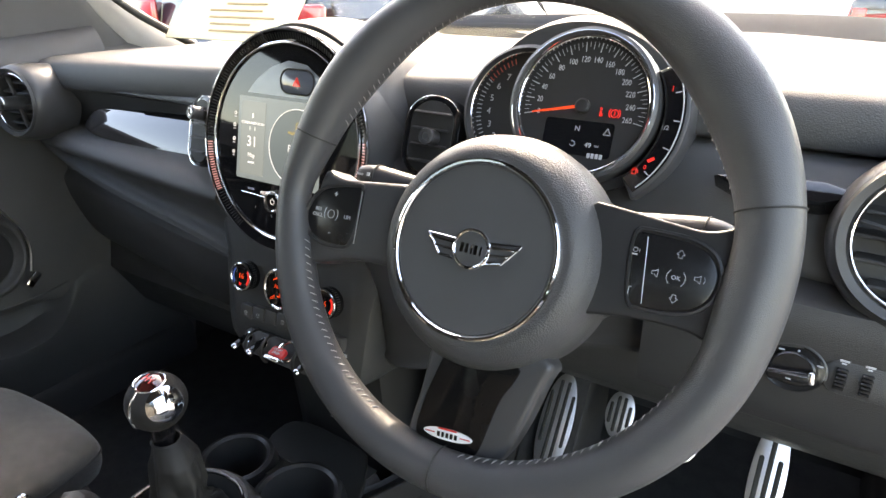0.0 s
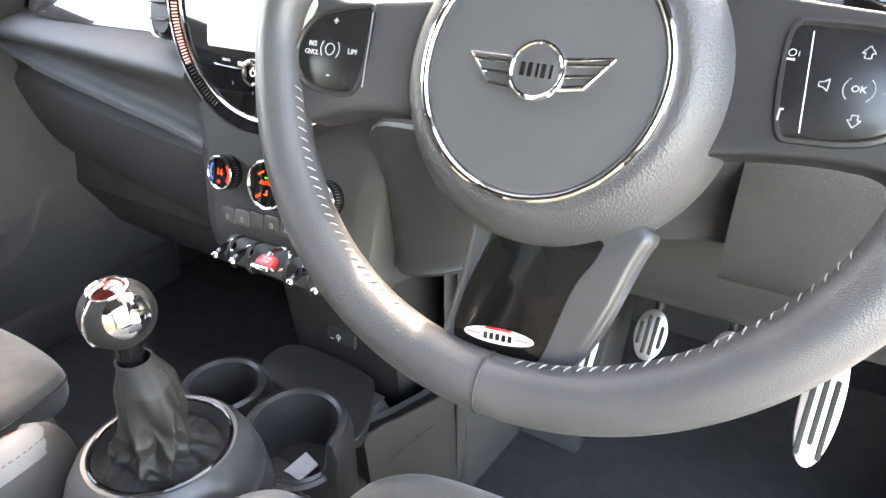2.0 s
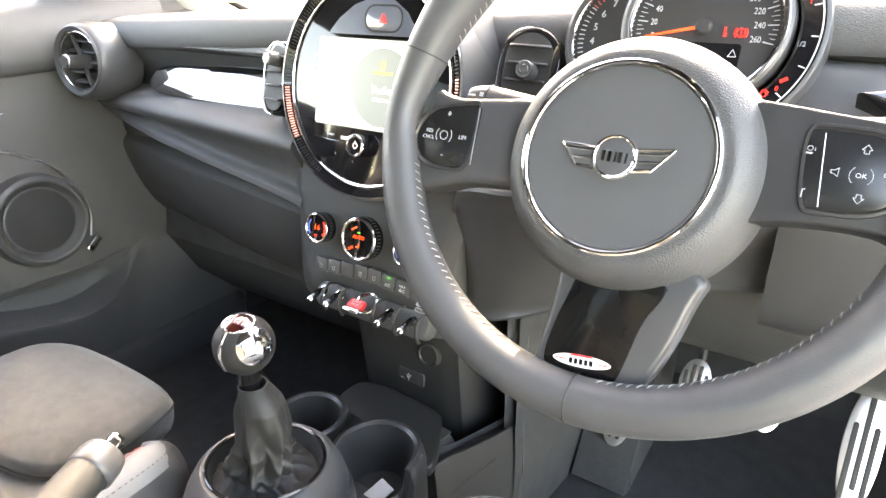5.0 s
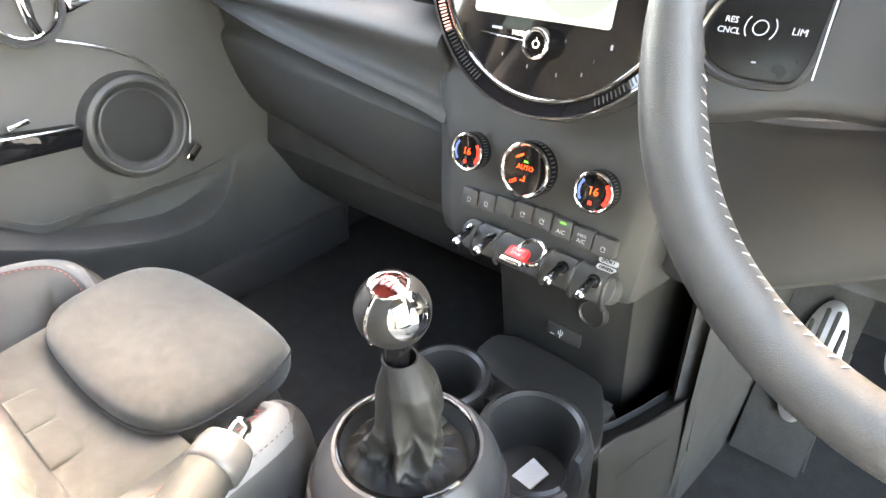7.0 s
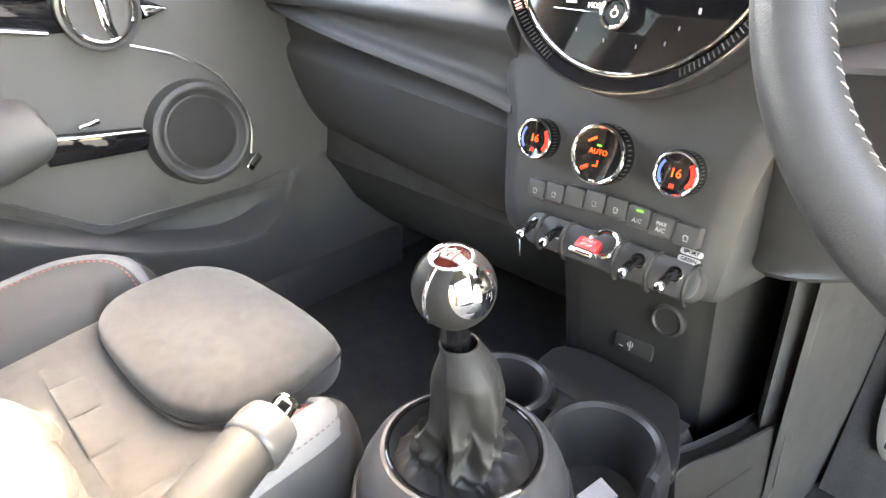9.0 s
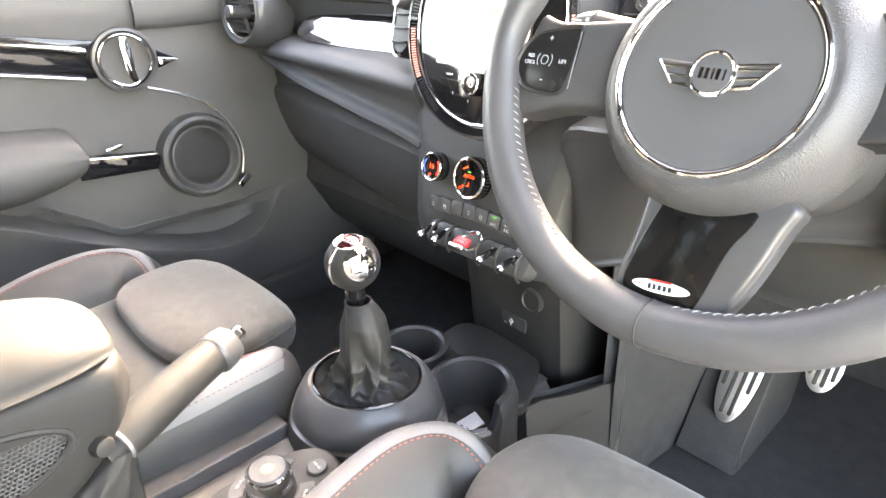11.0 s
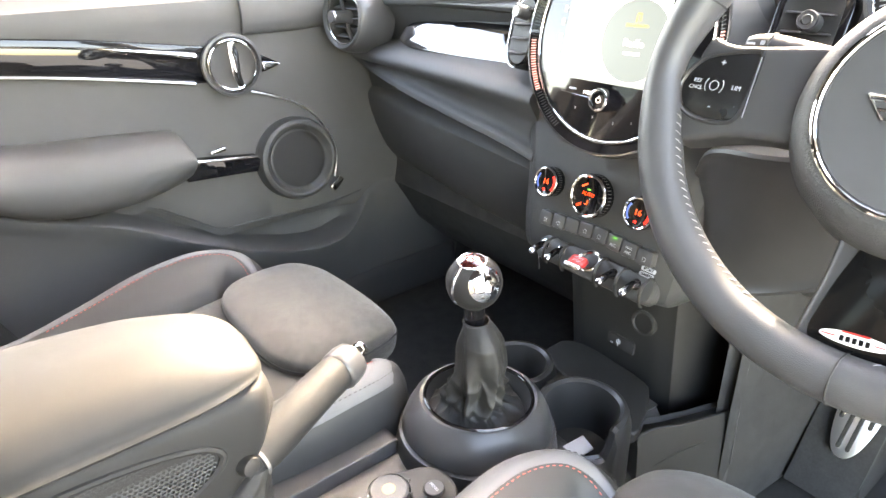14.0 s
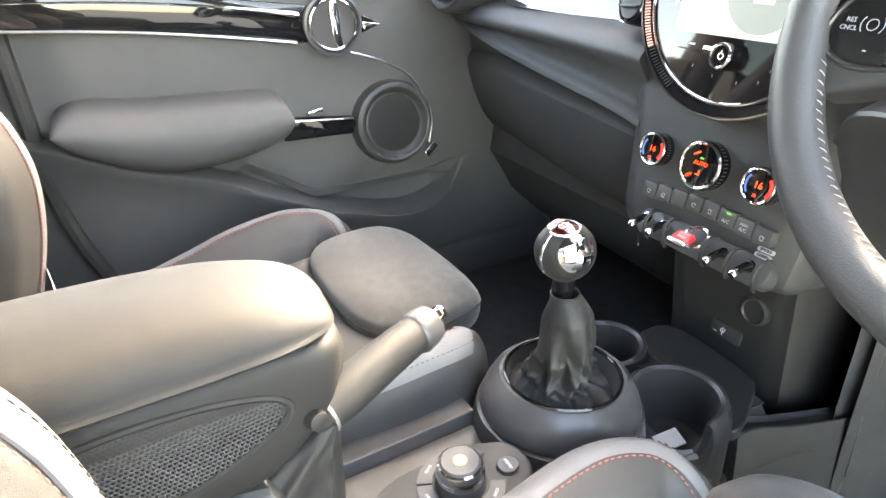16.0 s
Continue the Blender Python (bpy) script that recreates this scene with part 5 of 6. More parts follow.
# ---------------- armrest ----------------
arm = thing("armrest", "padded grey vinyl centre armrest with oval mesh side", "armrest")
_ld = []
for y, xl, xr, z in ((-0.2865, -0.004, 0.022, 0.4650), (-0.2885, -0.018, 0.034, 0.4710), (-0.295, -0.030, 0.0440, 0.4785), (-0.310, -0.040, 0.0515, 0.4860), (-0.335, -0.048, 0.057, 0.4915), (-0.375, -0.057, 0.059, 0.4955), (-0.46, -0.064, 0.060, 0.4975), (-0.60, -0.067, 0.062, 0.496), (-0.76, -0.065, 0.060, 0.492)):
    h = z - 0.4605
    _ld.append([(xl, y, z - 0.76 * h), (xl + 0.002, y, z - 0.38 * h), (xl + 0.016, y, z - 0.03 * h), (0.45 * xl + 0.55 * xr, y, z + 0.11 * h), (xr - 0.020, y, z - 0.10 * h), (xr - 0.005, y, z - 0.44 * h), (xr + 0.0005, y, z - 0.78 * h), (xr - 0.004, y, z - h), (xl + 0.01, y, z - h)])
part("lid", skin(_ld, 4, 4), ARM, arm)
_bx = []
for y, z, k in ((-0.2850, 0.444, 1.0), (-0.2880, 0.454, 1.0), (-0.300, 0.4610, 1.0), (-0.33, 0.4615, 0.75), (-0.38, 0.4615, 0.45), (-0.45, 0.4615, 0.2), (-0.76, 0.4615, 0.0)):
    f = min(1.0, 0.64 + (-0.2850 - y) / 0.045)
    _bx.append([(x * f, y - k * 8.0 * max(0.0, 0.440 - zz) ** 2, zz) for x, zz in ((0.020, z), (0.052, z - 0.003), (0.0590, z - 0.020), (0.0585, z - 0.050), (0.0560, z - 0.080), (0.050, z - 0.105), (0.03, z - 0.120), (-0.045, z - 0.12), (-0.06, z - 0.08), (-0.055, z - 0.01), (-0.03, z))])
part("box", skin(_bx, 3, 3), ARM, arm)
# oval mesh insert on the side
MESHM = fr((0.0580, -0.443, 0.4095), (1, 0.0, 0.04), (0, 1, 0.10))
mo = [(0.108 * math.cos(radians(a)), 0.034 * math.sin(radians(a)) * (1.0 - 0.15 * math.cos(radians(a)))) for a in range(0, 360, 8)]
mp = part("mesh_panel", plate(mo, 0.006, 0.002, MESHM), HARD, arm, "black perforated oval panel")
part("mesh_rim", tube([(x * 1.02, y * 1.04, 0.001) for x, y in mo], 0.0032, 8, True, m=MESHM), ARM, mp)
part("rim_groove", tube([(x * 1.065, y * 1.17, 0.0004) for x, y in mo], 0.0009, 6, True, m=MESHM), RUBBER, mp)
_hx = []
for j in range(-13, 14):
    for i in range(-38, 39):
        x, y = (i + 0.5 * (j % 2)) * 0.0035, j * 0.00303
        if (x / 0.104) ** 2 + (y / 0.031) ** 2 < 1:
            _hx.append((x, y))
_vb, _fb = [], []
for x, y in _hx:
    k = len(_vb)
    for rr, z in ((0.00202, 0.0022), (0.00140, 0.0024), (0.0012, 0.0003)):
        _vb += [MESHM @ Vector((x + rr * math.cos(radians(60 * q + 30)), y + rr * math.sin(radians(60 * q + 30)), z)) for q in range(6)]
    for q in range(6):
        w = (q + 1) % 6
        _fb += [(k + q, k + w, k + 6 + w, k + 6 + q), (k + 6 + q, k + 6 + w, k + 12 + w, k + 12 + q)]
    _fb.append(tuple(k + 12 + q for q in range(6)))
_me = bpy.data.meshes.new("perforation")
_me.from_pydata(_vb, [], _fb)
_me.materials.append(HARD)
_mc = new("perforation", _me)
_mc.parent = mp
tagged(_mc, kind="stuff")
part("hinge_ball", lathe([(0.004, -0.012), (0.0075, -0.005), (0.0086, 0.0015), (0.0068, 0.0065), (0, 0.0085)], 28, m=fr((0.0575, -0.3190, 0.401), (1, 0.3, 0.1))), DEEP, arm)
part("latch", box(0.016, 0.006, 0.030, 0.003, m=pose(-0.005, -0.289, 0.430, 12)), HARD, arm)
part("base_shroud", skin([[(-0.05, y, 0.21), (-0.045, y, z - 0.01), (-0.02, y, z), (0.03, y, z), (0.055, y, z - 0.012), (0.068, y, 0.21)] for y, z in ((-0.325, 0.26), (-0.345, 0.315), (-0.40, 0.35), (-0.75, 0.36))], 4, 3), HARD, arm)

# handbrake
hb = thing("handbrake", "grained black handbrake lever with chrome release button", "handbrake")
_h0, _h1 = Vector((0.0185, -0.304, 0.366)), Vector((-0.029, -0.186, 0.381))
_pt = [_h0.lerp(_h1, f) + Vector((0, 0, 0.003 * math.sin(f * 3.1))) for f in np.linspace(0, 1, 12).tolist()]
gp = part("grip", tube(_pt, [0.0165, 0.0182, 0.0188, 0.0190, 0.0190, 0.0188, 0.0185, 0.0182, 0.0179, 0.0176, 0.0172, 0.0160], 20), ARM, hb, "grained black plastic grip")
part("grip_end", tube([_h0.lerp(_h1, f) for f in (0.84, 0.855, 0.87, 0.96, 1.02, 1.05)], [0.0178, 0.0196, 0.0200, 0.0196, 0.0176, 0.0100], 20), SATIN, gp)
part("release_button", tube([(x, y, 0) for x, y in rrect(0.022, 0.0115, 0.004, 4, 0.002, 0)], 0.0024, 8, True, m=fr(_h1 + (_h1 - _h0).normalized() * 0.006, (0.5, -0.2, 0.8), (_h1 - _h0))), CHROME, gp)
part("shaft", tube([_h0.lerp(_h1, 0.04), _h0, _h0.lerp(_h1, -0.06), _h0.lerp(_h1, -0.12)], [0.0135, 0.0138, 0.0132, 0.0120], 18), ARM, hb)
part("grip_ring", tube([_h0.lerp(_h1, -0.012), _h0.lerp(_h1, 0.012)], 0.0180, 20), PALE, hb)
_bt2 = []
for z, rx, ry, dy, am in ((0.3665, 0.0140, 0.0130, 0.000, 0.0), (0.356, 0.0165, 0.0180, -0.008, 0.0010), (0.338, 0.0210, 0.0310, -0.024, 0.0040), (0.312, 0.0260, 0.0480, -0.044, 0.0070), (0.280, 0.0310, 0.0640, -0.062, 0.0080), (0.252, 0.0350, 0.0740, -0.072, 0.0050), (0.230, 0.0380, 0.0800, -0.078, 0.0010)):
    loop = []
    for i in range(64):
        a = 2 * math.pi * i / 64
        w_ = am * (0.5 - 2.4 * abs(noise.noise(Vector((1.5 * math.cos(a) + 4.0, 1.5 * math.sin(a) + 1.0, z * 22.0)))))
        loop.append((_h0.x + 0.004 + (rx + w_) * math.cos(a), _h0.y + dy + (ry + w_) * math.sin(a), z + 0.5 * w_))
    _bt2.append(loop)
part("gaiter", skin(_bt2, 1, 5), GAITER, hb, "creased black leather boot", angle=70)

# ---------------- seats ----------------
def car_seat(label, cx, y0, s, back):
    """s: +1 where the side towards the console lies at greater x."""
    S = thing("driving_seat" if s < 0 else "passenger_seat", label, "seat", at(cx, y0, 0), "front seats")
    f = lambda x, y, z: (s * x, y, z)
    BK = [(y + back, z) for y, z in ((-0.41, 0.26), (-0.375, 0.36), (-0.360, 0.44), (-0.366, 0.50), (-0.380, 0.54), (-0.398, 0.57), (-0.432, 0.61), (-0.495, 0.69), (-0.56, 0.78))]
    # quilted middle of the cushion, one soft tile each
    cu = part("cushion", skin([[f(-0.165, y, 0.05), f(-0.165, y, z - 0.02), f(-0.09, y, z - 0.003), f(0.09, y, z - 0.003), f(0.165, y, z - 0.02), f(0.165, y, 0.05)] for y, z in ((-0.05, 0.255), (-0.2, 0.243), (-0.5, 0.225))], 4, 3), SUEDE, S, "quilted charcoal suede cushion")
    w = 0.0625
    level = lambda x, y: 0.2515 - 0.06 * (-0.05 - y) - 0.012 * (abs(x) / 0.15) ** 2
    for j in range(6):
        for i in range(-2, 2):
            x, y = (i + 0.5) * w, -0.114 - j * w
            h_ = w / 2
            o = [(-h_, -h_), (0.0, -h_), (h_, -h_), (h_, 0), (h_, h_), (0, h_), (-h_, h_), (-h_, 0)]
            bm = bmesh.new()
            rows = [[bm.verts.new((px * k, py * k, h)) for px, py in o] for k, h in ((1.0, -0.0016), (0.975, -0.0001), (0.94, 0.0007), (0.8, 0.0014), (0.4, 0.0018))]
            for a, b in zip(rows, rows[1:]):
                for q in range(8):
                    bm.faces.new((a[q], a[(q + 1) % 8], b[(q + 1) % 8], b[q]))
            bm.faces.new(rows[-1])
            part("quilt_tile", bm, SUEDE, cu, m=pose(s * x, y, level(x, y), -3.4, s * (4.6 * x / 0.15), 0), angle=60)
    for k in range(-2, 3):
        part("quilt_stitch", stitches([(s * k * w, y, level(k * w, y) + 0.0004) for y in np.linspace(-0.085, -0.44, 8).tolist()], 0.0034, 0.0022, 0.00050), VINYL, cu)
    for k in range(6):
        y = -0.114 + w / 2 - k * w
        part("quilt_stitch", stitches([(s * x, y, level(x, y) + 0.0004) for x in np.linspace(-0.125, 0.125, 9).tolist()], 0.0034, 0.0022, 0.00050), VINYL, cu)
    # front thigh pad
    if s > 0:
        o = [(-0.115, -0.078), (-0.154, -0.048), (-0.165, 0.008), (-0.155, 0.055), (-0.108, 0.083), (-0.04, 0.092), (0.04, 0.095), (0.100, 0.090), (0.117, 0.077), (0.127, 0.040), (0.131, 0.0), (0.122, -0.045), (0.088, -0.072), (0.03, -0.084), (-0.05, -0.085)]
    else:
        o = [(-0.110, -0.082), (-0.146, -0.058), (-0.166, -0.010), (-0.165, 0.030), (-0.153, 0.061), (-0.117, 0.087), (-0.05, 0.098), (0.02, 0.103), (0.08, 0.102), (0.125, 0.084), (0.148, 0.045), (0.150, 0.0), (0.138, -0.048), (0.100, -0.074), (0.03, -0.084), (-0.04, -0.085)]
    tp_ = part("thigh_pad", pillow(o, ((0.94, 0.223), (0.985, 0.238), (1.0, 0.2575), (0.992, 0.2655), (0.95, 0.2735), (0.80, 0.2835), (0.5, 0.2892), (0.2, 0.2908)), n=3), SUEDE, S, "plump charcoal suede thigh pad")
    cxo = sum(p[0] for p in o) / len(o)
    cyo = sum(p[1] for p in o) / len(o)
    part("piping", tube(spline([(cxo + (x - cxo) * 1.003, cyo + (y - cyo) * 1.003, 0.2575) for x, y in o], 4, True), 0.0013, 6, True), VINYL, tp_)
    part("front_skirt", skin([[f(-w, y, 0.05), f(-w, y, 0.223), f(0, y + 0.004, 0.225), f(w, y, 0.223), f(w, y, 0.05)] for y, w in ((-0.05, 0.15), (0.04, 0.14), (0.058, 0.12))], 3, 2), VINYL, S)
    for q in (-1, 1):
        g = lambda x, y, z: (s * q * x, y, z)
        front = ((0.219, -0.052, 0.3085), (0.213, -0.014, 0.3045), (0.199, 0.008, 0.2955), (0.173, 0.012, 0.2800)) if s * q > 0 and s > 0 else ((0.216, -0.056, 0.3040), (0.202, -0.025, 0.2975), (0.180, -0.010, 0.2850), (0.152, -0.006, 0.2650))
        ridge = spline([(0.198, -0.56, 0.246), (0.198, -0.36, 0.258), (0.203, -0.25, 0.280), (0.212, -0.17, 0.299), (0.219, -0.098, 0.3062), *front], 4)
        N_ = len(ridge)
        loops, inner = [], []
        for k, p in enumerate(ridge):
            d = ridge[min(k + 1, N_ - 1)] - ridge[max(k - 1, 0)]
            I = Vector((-d.y, d.x, 0)).normalized()
            inner.append((p, I))
            f_ = 1.0 - 0.55 * max(0.0, (k - N_ + 13) / 12.0)
            loops.append([g(*(p + I * u * (f_ if u > 0 else 1.0)).xy, max(0.05, p.z + h)) for u, h in ((-0.024, -0.5), (-0.031, -0.11), (-0.0295, -0.050), (-0.0255, -0.024), (-0.0165, -0.0075), (-0.003, 0.0), (0.014, -0.0015), (0.036, -0.012), (0.055, -0.034), (0.066, -0.07), (0.066, -0.5))])
        b = part("bolster", skin(loops, 2, 1), VINYL, S)
        rows = []
        for k, (p, I) in enumerate(inner):
            wk = min(1.0, 0.45 + (N_ - 1 - k) / 12.0)
            rows.append([g(*(p + I * u * wk).xy, p.z + h) for u, h in ((-0.0225, -0.0200), (-0.0218, -0.0140), (-0.0150, -0.0042), (-0.0040, 0.0018), (0.0045, 0.0014), (0.0068, -0.0018), (-0.010, -0.012))])
        bd_ = part("band", skin(rows, 2, 1), PALE, b, "pale grey ribbed edge band")
        part("band_stitch", stitches([g(*(p - I * 0.0178).xy, p.z - 0.0062) for p, I in inner[8:]], 0.0040, 0.0024, 0.0006), VINYL, bd_)
        part("red_stitch", stitches([g(*(p + I * 0.0100).xy, p.z - 0.0002) for p, I in inner[6:]], 0.0042, 0.0024, 0.0007), RED, b, "red stitched seam")
        # backrest bolster
        bb = part("backrest_bolster", skin([[g(0.150, y - 0.03, z), g(0.170, y - 0.004, z), g(0.200, y + 0.012, z), g(0.226, y + 0.004, z), g(0.236, y - 0.03, z), g(0.232, y - 0.11, z), g(0.15, y - 0.11, z)] for y, z in BK], 4, 4), VINYL, S)
        part("backrest_band", skin([[g(0.1915, y + 0.0098, z), g(0.196, y + 0.0138, z), g(0.205, y + 0.0156, z), g(0.216, y + 0.0130, z), g(0.2245, y + 0.0070, z), g(0.207, y - 0.001, z)] for y, z in BK], 3, 4), PALE, bb, "pale grey ribbed edge band")
        part("red_stitch", stitches(spline([g(0.1850, y + 0.0112, z) for y, z in BK[:8]], 6), 0.0042, 0.0024, 0.00065), RED, bb, "red stitched seam")
        part("grey_stitch", stitches(spline([g(0.2065, y + 0.0160, z) for y, z in BK[:8]], 6), 0.0045, 0.0022, 0.0007), VINYL, bb)
    part("backrest", skin([[f(-0.16, y - 0.05, z), f(-0.15, y - 0.025, z), f(0, y - 0.02, z), f(0.15, y - 0.025, z), f(0.16, y - 0.05, z), f(0.15, y - 0.12, z), f(-0.15, y - 0.12, z)] for y, z in ((-0.42 + back, 0.22), (-0.40 + back, 0.36), (-0.40 + back, 0.48), (-0.44 + back, 0.60), (-0.51 + back, 0.70), (-0.60 + back, 0.84))], 4, 4), SUEDE, S)
    part("seat_base", skin([[(-0.2, y, 0.0), (-0.2, y, 0.09), (0.2, y, 0.09), (0.2, y, 0.0)] for y in (-0.45, -0.2, 0.0)], 2, 2), HARD, S)
    return S


car_seat("front passenger seat in charcoal suede and leatherette with red stitching", -0.31, -0.115, 1, -0.040)
car_seat("driver's seat in charcoal suede and leatherette with red stitching", 0.335, -0.03, -1, -0.063)

# ---------------- passenger door ----------------
door = thing("front_door", "closed black passenger door with gloss band and padded pull", "door")


def crease(y):
    """Height of the soft ridge along the lower door, which turns up before the speaker's front side."""
    return float(np.interp(y, [-0.62, -0.487, -0.382, -0.259, -0.17, -0.069, 0.024, 0.08, 0.125, 0.160, 0.185, 0.205, 0.24], [0.475, 0.422, 0.374, 0.329, 0.275, 0.223, 0.193, 0.182, 0.186, 0.200, 0.222, 0.250, 0.268]))


def ledge(y):
    """Height of the lower edge of the upper panel, over the map pocket."""
    return max(crease(y) + 0.030, float(np.interp(y, [-0.213, -0.17, -0.102, -0.011, 0.231], [0.350, 0.318, 0.273, 0.268, 0.263])))


_ds = []
for y in [0.46, 0.40, 0.34, 0.29, 0.25] + np.linspace(0.23, -0.24, 22).tolist() + np.linspace(-0.28, -0.56, 8).tolist():
    c, k = crease(y), ledge(y)
    e = max(0.0, -0.44 - y) * 0.25
    p = 1.0 - min(1.0, max(0.0, (y - 0.14) / 0.09))            # how far the ridge stands out
    d = 0.034 * min(1.0, max(0.0, (k - c - 0.030) / 0.03)) * p      # how deep the pocket lies behind it
    _ds.append([(-0.76, y, 0.0), (-0.69 - e, y, 0.03), (-0.672 - e + 0.004 * p, y, c - 0.07), (-0.674 - e + 0.026 * p, y, c - 0.006), (-0.676 - e + 0.024 * p, y, c + 0.007), (-0.678 - e - d, y, c + 0.018), (-0.679 - e - d, y, k - 0.007), (-0.676 - e, y, k), (-0.684 - e, y, max(0.46, c + 0.05)), (-0.682 - e, y, 0.53), (-0.684 - e, y, 0.60), (-0.676 - e, y, 0.645), (-0.690 - e, y, 0.672), (-0.76, y, 0.675)])
part("panel", skin(_ds, 3, 2), VINYL_LIFTED, door)
part("pocket_edge", tube(spline([(-0.6755, y, ledge(y) + 0.001) for y in (-0.20, -0.15, -0.102, -0.05, 0.04, 0.13, 0.20)], 5), 0.0016, 8), SATIN, door)
part("rear_seal", tube(spline([(-0.70, -0.512, 0.69), (-0.695, -0.512, 0.50), (-0.69, -0.510, 0.34), (-0.685, -0.474, 0.20), (-0.68, -0.40, 0.10), (-0.68, -0.2, 0.05)], 6), 0.014, 10), RUBBER, door, "black rubber door seal")
DX = lambda x: Matrix(((0, 0, 1, x), (1, 0, 0, 0), (0, 1, 0, 0), (0, 0, 0, 1)))   # plane facing the cabin: (y, z)
_tp = [(-0.56, 0.655), (-0.38, 0.640), (-0.243, 0.624), (-0.076, 0.597), (0.02, 0.575), (0.06, 0.553)]
_bt = [(0.03, 0.543), (-0.03, 0.535), (-0.096, 0.5385), (-0.256, 0.568), (-0.396, 0.589), (-0.56, 0.605)]
part("gloss_band", plate(_tp + _bt, 0.012, 0.002, DX(-0.674)), GLOSS, door, "piano black band")
part("chrome_line", tube(spline([(-0.670, y, z) for y, z in ((-0.56, 0.607), (-0.396, 0.590), (-0.256, 0.5695), (-0.096, 0.5395))], 5), 0.0022, 8), STEEL, door)
part("chrome_line", tube(spline([(-0.671, y, z) for y, z in ((-0.56, 0.640), (-0.385, 0.6285), (-0.246, 0.612), (-0.13, 0.5915), (-0.083, 0.581))], 5), [0.0014] * 8 + [0.0014, 0.0016, 0.0018, 0.002, 0.0022, 0.0026, 0.0032, 0.0040, 0.0048, 0.0055, 0.006, 0.0055, 0.002], 8), CHROME, door)
part("chrome_tip", plate([(0.024, 0.560), (0.026, 0.545), (0.045, 0.549), (0.060, 0.5535), (0.04, 0.558)], 0.004, 0.001, DX(-0.6705)), CHROME, door)
part("trim_line", tube(spline([(-0.674, y, z) for y, z in ((-0.002, 0.512), (0.058, 0.489), (0.109, 0.455), (0.141, 0.405), (0.150, 0.363), (0.142, 0.32))], 5), 0.0018, 8), STEEL, door)
# inner release
HM = Matrix.Translation((-0.668, -0.030, 0.562)) @ Matrix(((0, 0, 1, 0), (1, 0, 0, 0), (0, 1, 0, 0), (0, 0, 0, 1)))
dh = part("release_bowl", lathe([(0.050, -0.012), (0.0525, 0.0), (0.0515, 0.004), (0.047, 0.005), (0.0445, 0.001), (0.041, -0.0030), (0.02, -0.0045), (0, -0.0048)], 64, m=HM), SATIN, door, "round door release bowl")
part("bowl_ring", torus(0.0412, 0.0022, 64, 8, HM @ at(0, 0, 0.0035)), CHROME, dh)
part("release_lever", plate([(-0.006, 0.037), (0.004, 0.038), (0.009, 0.02), (0.008, -0.02), (0.012, -0.038), (0.0, -0.040), (-0.007, -0.02), (-0.008, 0.02)], 0.006, 0.002, HM @ at(0.004, 0, 0.003)), CHROME, dh)
# speaker
SM = Matrix.Translation((-0.662, 0.064, 0.376)) @ Matrix(((0, -0.10, 0.99, 0), (1, 0, 0, 0), (0, 0.99, 0.10, 0), (0, 0, 0, 1)))
sk = part("speaker", lathe([(0.080, -0.02), (0.0785, 0.002), (0.075, 0.0105), (0.069, 0.0135), (0.0655, 0.0125), (0.062, 0.008), (0.058, 0.003), (0.054, 0.001)], 72, m=SM), HARD, door, "round door loudspeaker")
part("grille", lathe([(0.0545, 0.0015), (0.050, 0.0045), (0.03, 0.0065), (0, 0.007)], 64, m=SM), mat("fine speaker mesh", (0.018, 0.018, 0.019), 0.7, bump=1.0, bscale=1400, cells=True), sk)
part("speaker_ring", torus(0.0545, 0.0016, 64, 6, SM @ at(0, 0, 0.002)), SATIN, sk)
part("maker_plate", plate(rrect(0.030, 0.013, 0.004), 0.003, 0.001, SM @ at(0.066, -0.062, 0.015, 40)), CHROME, sk)
# window switch bar and padded pull
sb = part("switch_bar", plate([(-0.145, 0.420), (-0.02, 0.403), (-0.012, 0.392), (-0.02, 0.372), (-0.145, 0.380)], 0.014, 0.003, DX(-0.655)), GLOSS, door)
part("chrome_line", tube([(-0.653, -0.150, 0.4165), (-0.653, -0.018, 0.4005)], 0.0022, 8), CHROME, sb)
part("window_switch", box(0.012, 0.028, 0.007, 0.002, m=pose(-0.660, -0.085, 0.424, 7)), CHROME, sb)
part("pull", skin([[(-0.69, y, z + h), (-0.645, y, z + h), (-0.617, y, z + h * 0.72), (-0.604, y, z + h * 0.1), (-0.612, y, z - h * 0.6), (-0.64, y, z - h), (-0.69, y, z - h)] for y, z, h in ((-0.136, 0.428, 0.010), (-0.140, 0.428, 0.024), (-0.155, 0.427, 0.036), (-0.22, 0.421, 0.048), (-0.30, 0.421, 0.053), (-0.37, 0.430, 0.050), (-0.43, 0.449, 0.041), (-0.462, 0.457, 0.029), (-0.476, 0.461, 0.017), (-0.482, 0.462, 0.006))], 4, 4), VINYL_LIFTED, door, "padded vinyl door pull")
part("mirror_corner", skin([[(-0.70, y, z - 0.03), (-0.672, y, z - 0.02), (-0.668, y, z + 0.03), (-0.69, y, z + 0.07), (-0.73, y, z + 0.07), (-0.74, y, z)] for y, z in ((0.0, 0.635), (0.12, 0.635), (0.25, 0.645), (0.36, 0.655))], 3, 3), VINYL_LIFTED, door)
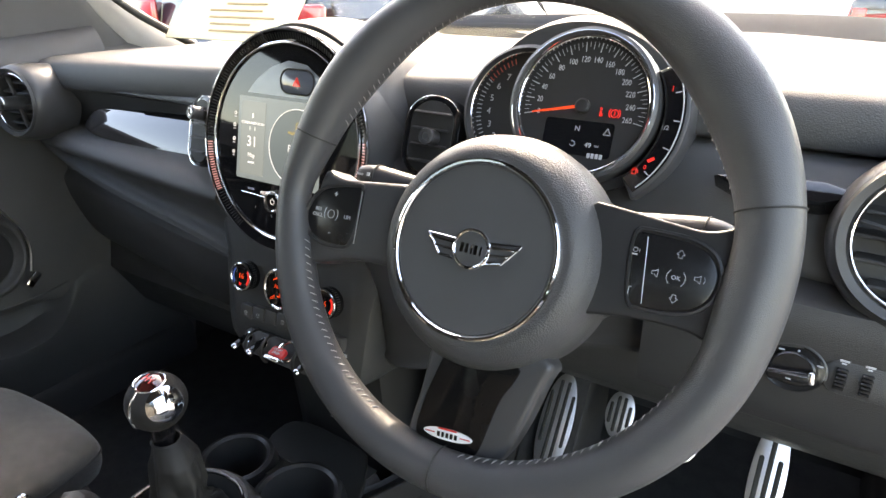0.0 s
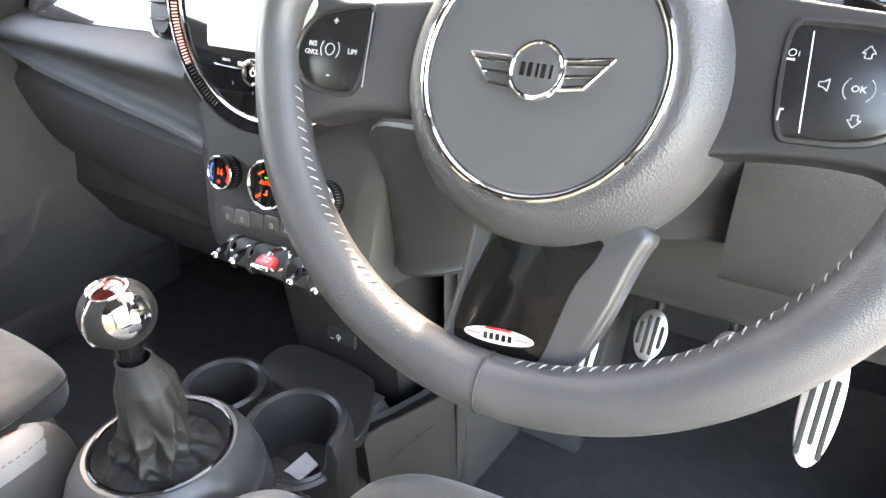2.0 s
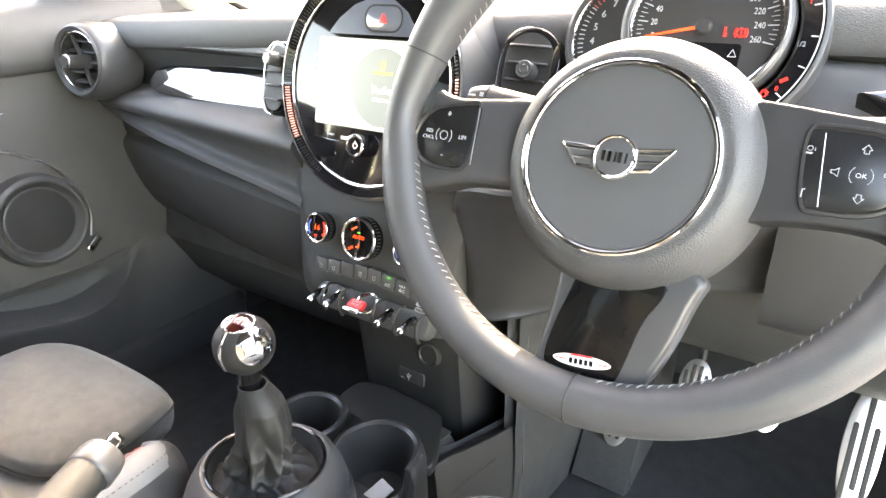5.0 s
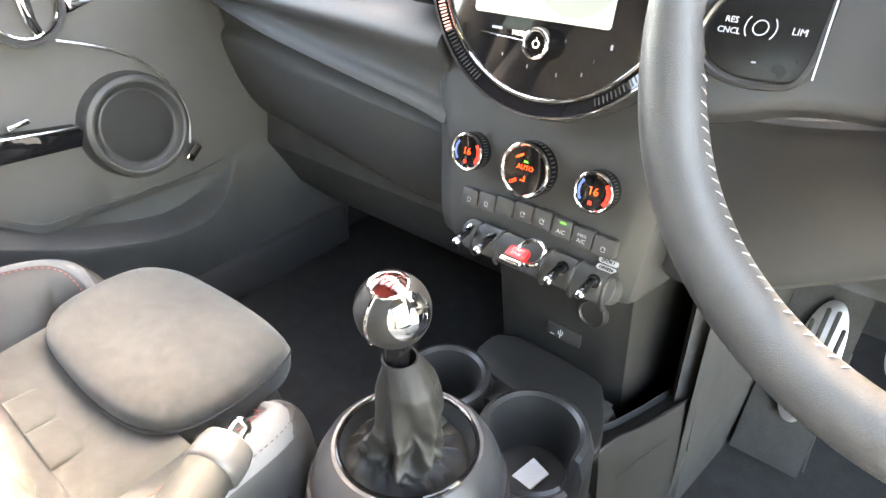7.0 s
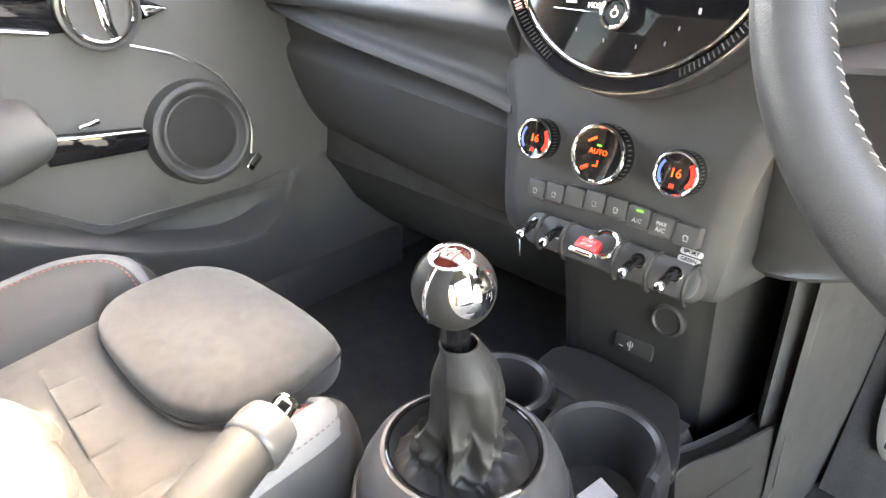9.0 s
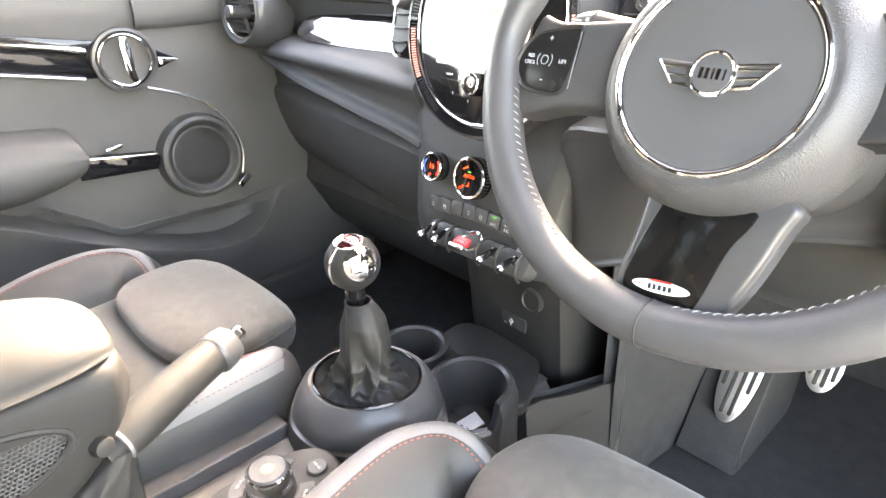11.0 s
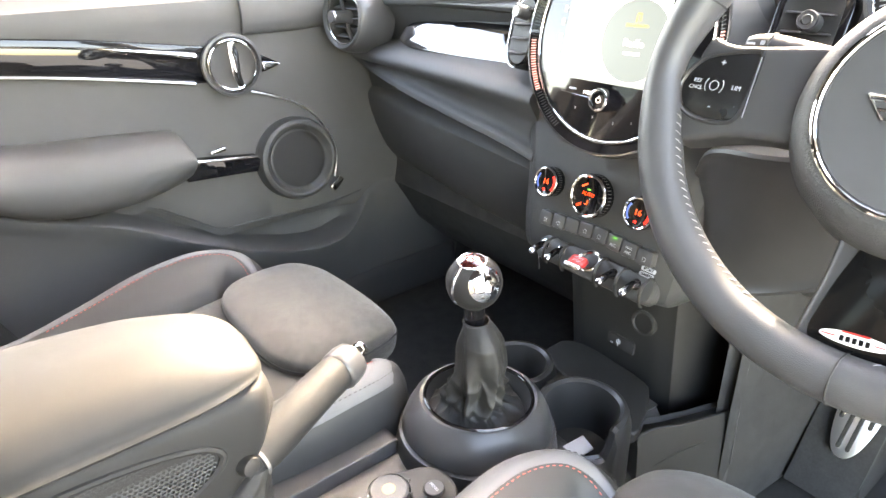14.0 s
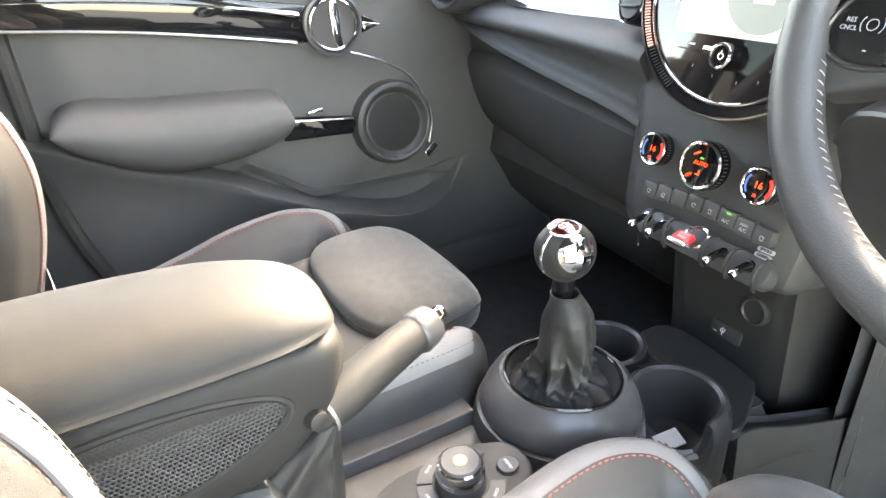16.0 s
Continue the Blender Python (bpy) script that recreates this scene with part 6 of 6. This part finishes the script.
part("mirror_sail", skin([[(x - 0.03, y0, z), (x, y0 + 0.012, z), (x, (y0 + y1) / 2, z), (x, y1 - 0.01, z), (x - 0.03, y1, z)] for z, y0, y1, x in ((0.650, 0.06, 0.46, -0.700), (0.690, 0.165, 0.44, -0.706), (0.740, 0.188, 0.39, -0.700), (0.800, 0.206, 0.345, -0.688), (0.850, 0.225, 0.30, -0.678))], 3, 3), VINYL_LIFTED, door)
_wg = part("window", skin([[(-0.715, y, 0.660), (-0.719, y, 0.660), (-0.715, y, 0.690), (-0.711, y, 0.690)] for y in (0.30, 0.0, -0.3, -0.56)], 1, 1), PANE, door, "side window wound down to its top edge")
_wg.visible_shadow = False

# seat belt and inner sill seen behind the passenger door's edge
solid("door_pillar_trim", skin([[(-0.76, y, z), (-0.70, y, z), (-0.685, y + 0.02, z), (-0.685, y + 0.14, z), (-0.76, y + 0.14, z)] for y, z in ((-0.74, 0.02), (-0.72, 0.2), (-0.73, 0.45), (-0.76, 0.70))], 2, 3), SHELL, "dark trim beside the passenger door", "trim", kind="structure")
solid("passenger_sill", box(0.07, 1.1, 0.10, 0.02, m=at(-0.70, -0.1, 0.03)), SHELL, "dark sill trim under the passenger door", "sill", kind="structure")

# ---------------- outside ----------------
GROUND = -0.45
solid("ground", box(400, 400, 0.1, m=at(0, 0, GROUND - 0.05)), mat("pale concrete paving", (0.24, 0.23, 0.21), 0.9, vary=0.25, scale=3, bump=0.6, bscale=60), "pale concrete car park ground", "ground", kind="structure")
PAINTS = {"white": mat("white car paint", (0.60, 0.61, 0.63), 0.2, vary=0.02, coat=1.0), "silver": mat("silver car paint", (0.45, 0.46, 0.48), 0.25, 0.4, vary=0.03, coat=1.0), "red": mat("red car paint", (0.42, 0.03, 0.03), 0.22, vary=0.03, coat=1.0), "blue": mat("dark blue car paint", (0.03, 0.05, 0.10), 0.22, vary=0.03, coat=1.0)}
TAIL = mat("red lamp lens", (0.5, 0.02, 0.02), 0.12, coat=1.0)
DARKGLASS = mat("tinted window glass", (0.02, 0.025, 0.03), 0.05, coat=1.0)


def parked(label, o, rz, paint, van=False, lamp=0.86):
    c = thing("parked_van" if van else "parked_car", label, "van" if van else "car", pose(*o, 0, 0, rz), "parked vehicles")
    hr = 1.95 if van else 1.45
    pr = [(-2.0, 0.35, 0.80, 0.85), (-1.98, 0.30, hr * 0.62, 0.86), (-1.2, 0.28, hr * 0.66 if not van else hr * 0.7, 0.88), (0.8, 0.28, hr * 0.62, 0.88), (1.7, 0.28, 0.85, 0.86), (2.05, 0.32, 0.70, 0.80)]
    part("body", skin([[(-w, y, z0), (-w - 0.02, y, (z0 + z1) / 2), (-w + 0.04, y, z1), (w - 0.04, y, z1), (w + 0.02, y, (z0 + z1) / 2), (w, y, z0)] for y, z0, z1, w in pr], 3, 3), PAINTS[paint], c)
    rf = [(-1.95, 0.9, hr * 0.7, 0.78), (-1.75, 0.9, hr * 0.96, 0.68), (-0.6, 0.9, hr, 0.68), (0.5, 0.9, hr * 0.97, 0.66), (1.2, 0.9, hr * 0.64, 0.74)]
    part("cabin", skin([[(-w - 0.06, y, z0), (-w, y, z1 - 0.03), (-w + 0.08, y, z1), (w - 0.08, y, z1), (w, y, z1 - 0.03), (w + 0.06, y, z0)] for y, z0, z1, w in rf], 3, 3), DARKGLASS if not van else PAINTS[paint], c)
    part("rear_window", box(1.2, 0.03, hr * 0.24, 0.01, m=pose(0, -1.93, hr * 0.80, -14)), DARKGLASS, c)
    part("roof", box(1.25, 1.9, 0.05, 0.02, m=at(0, -0.55, hr)), PAINTS[paint], c)
    part("bumper", box(1.7, 0.14, 0.24, 0.05, m=at(0, -2.0, 0.42)), PAINTS[paint], c)
    part("number_plate", box(0.5, 0.015, 0.11, 0.004, m=at(0, -2.06, 0.66)), mat("plain yellow plate", (0.75, 0.6, 0.1), 0.4), c)
    for sx in (-1, 1):
        part("tail_lamp", box(0.24 if van else 0.20, 0.05, 0.12 if van else 0.30, 0.03, m=at(sx * 0.70, -2.0, lamp)), TAIL, c)
        for y in (-1.25, 1.3):
            wh = part("wheel", lathe([(0.2, -0.1), (0.31, -0.1), (0.32, 0.0), (0.31, 0.1), (0.2, 0.1)], 32, m=fr((sx * 0.78, y, 0.32), (1, 0, 0))), RUBBER, c)
            part("hub_cap", lathe([(0.2, 0.09), (0.1, 0.105), (0, 0.1)], 24, m=fr((sx * 0.78, y, 0.32), (sx, 0, 0))), STEEL, wh)
    return c


parked("white van parked ahead with red tail lamps", (-0.46, 8.6, GROUND), 0, "white", True)
parked("silver car parked ahead with large red tail lamps", (-2.60, 4.24, GROUND), 0, "silver", False, 1.02)
parked("red car parked far ahead", (1.35, 14.0, GROUND), 0, "red")
parked("dark blue car parked far ahead", (-6.2, 9.5, GROUND), 3, "blue")
parked("silver car parked beside the passenger side", (-4.4, 0.4, GROUND), 4, "silver")
nt = thing("notice_sheet", "cream paper notice standing behind the windscreen", "paper", pose(-0.51, 0.53, 0.742, -42, 0, 6))
part("sheet", box(0.30, 0.002, 0.10), mat("cream paper", (0.75, 0.66, 0.42), 0.7, vary=0.05), nt)
for i in range(5):
    part("line_of_print", box(0.10 + 0.03 * (i % 3), 0.0008, 0.004, m=at(0.02 - 0.02 * (i % 2), -0.0016, 0.034 - 0.016 * i)), mat("faded brown print", (0.35, 0.25, 0.12), 0.7), nt)
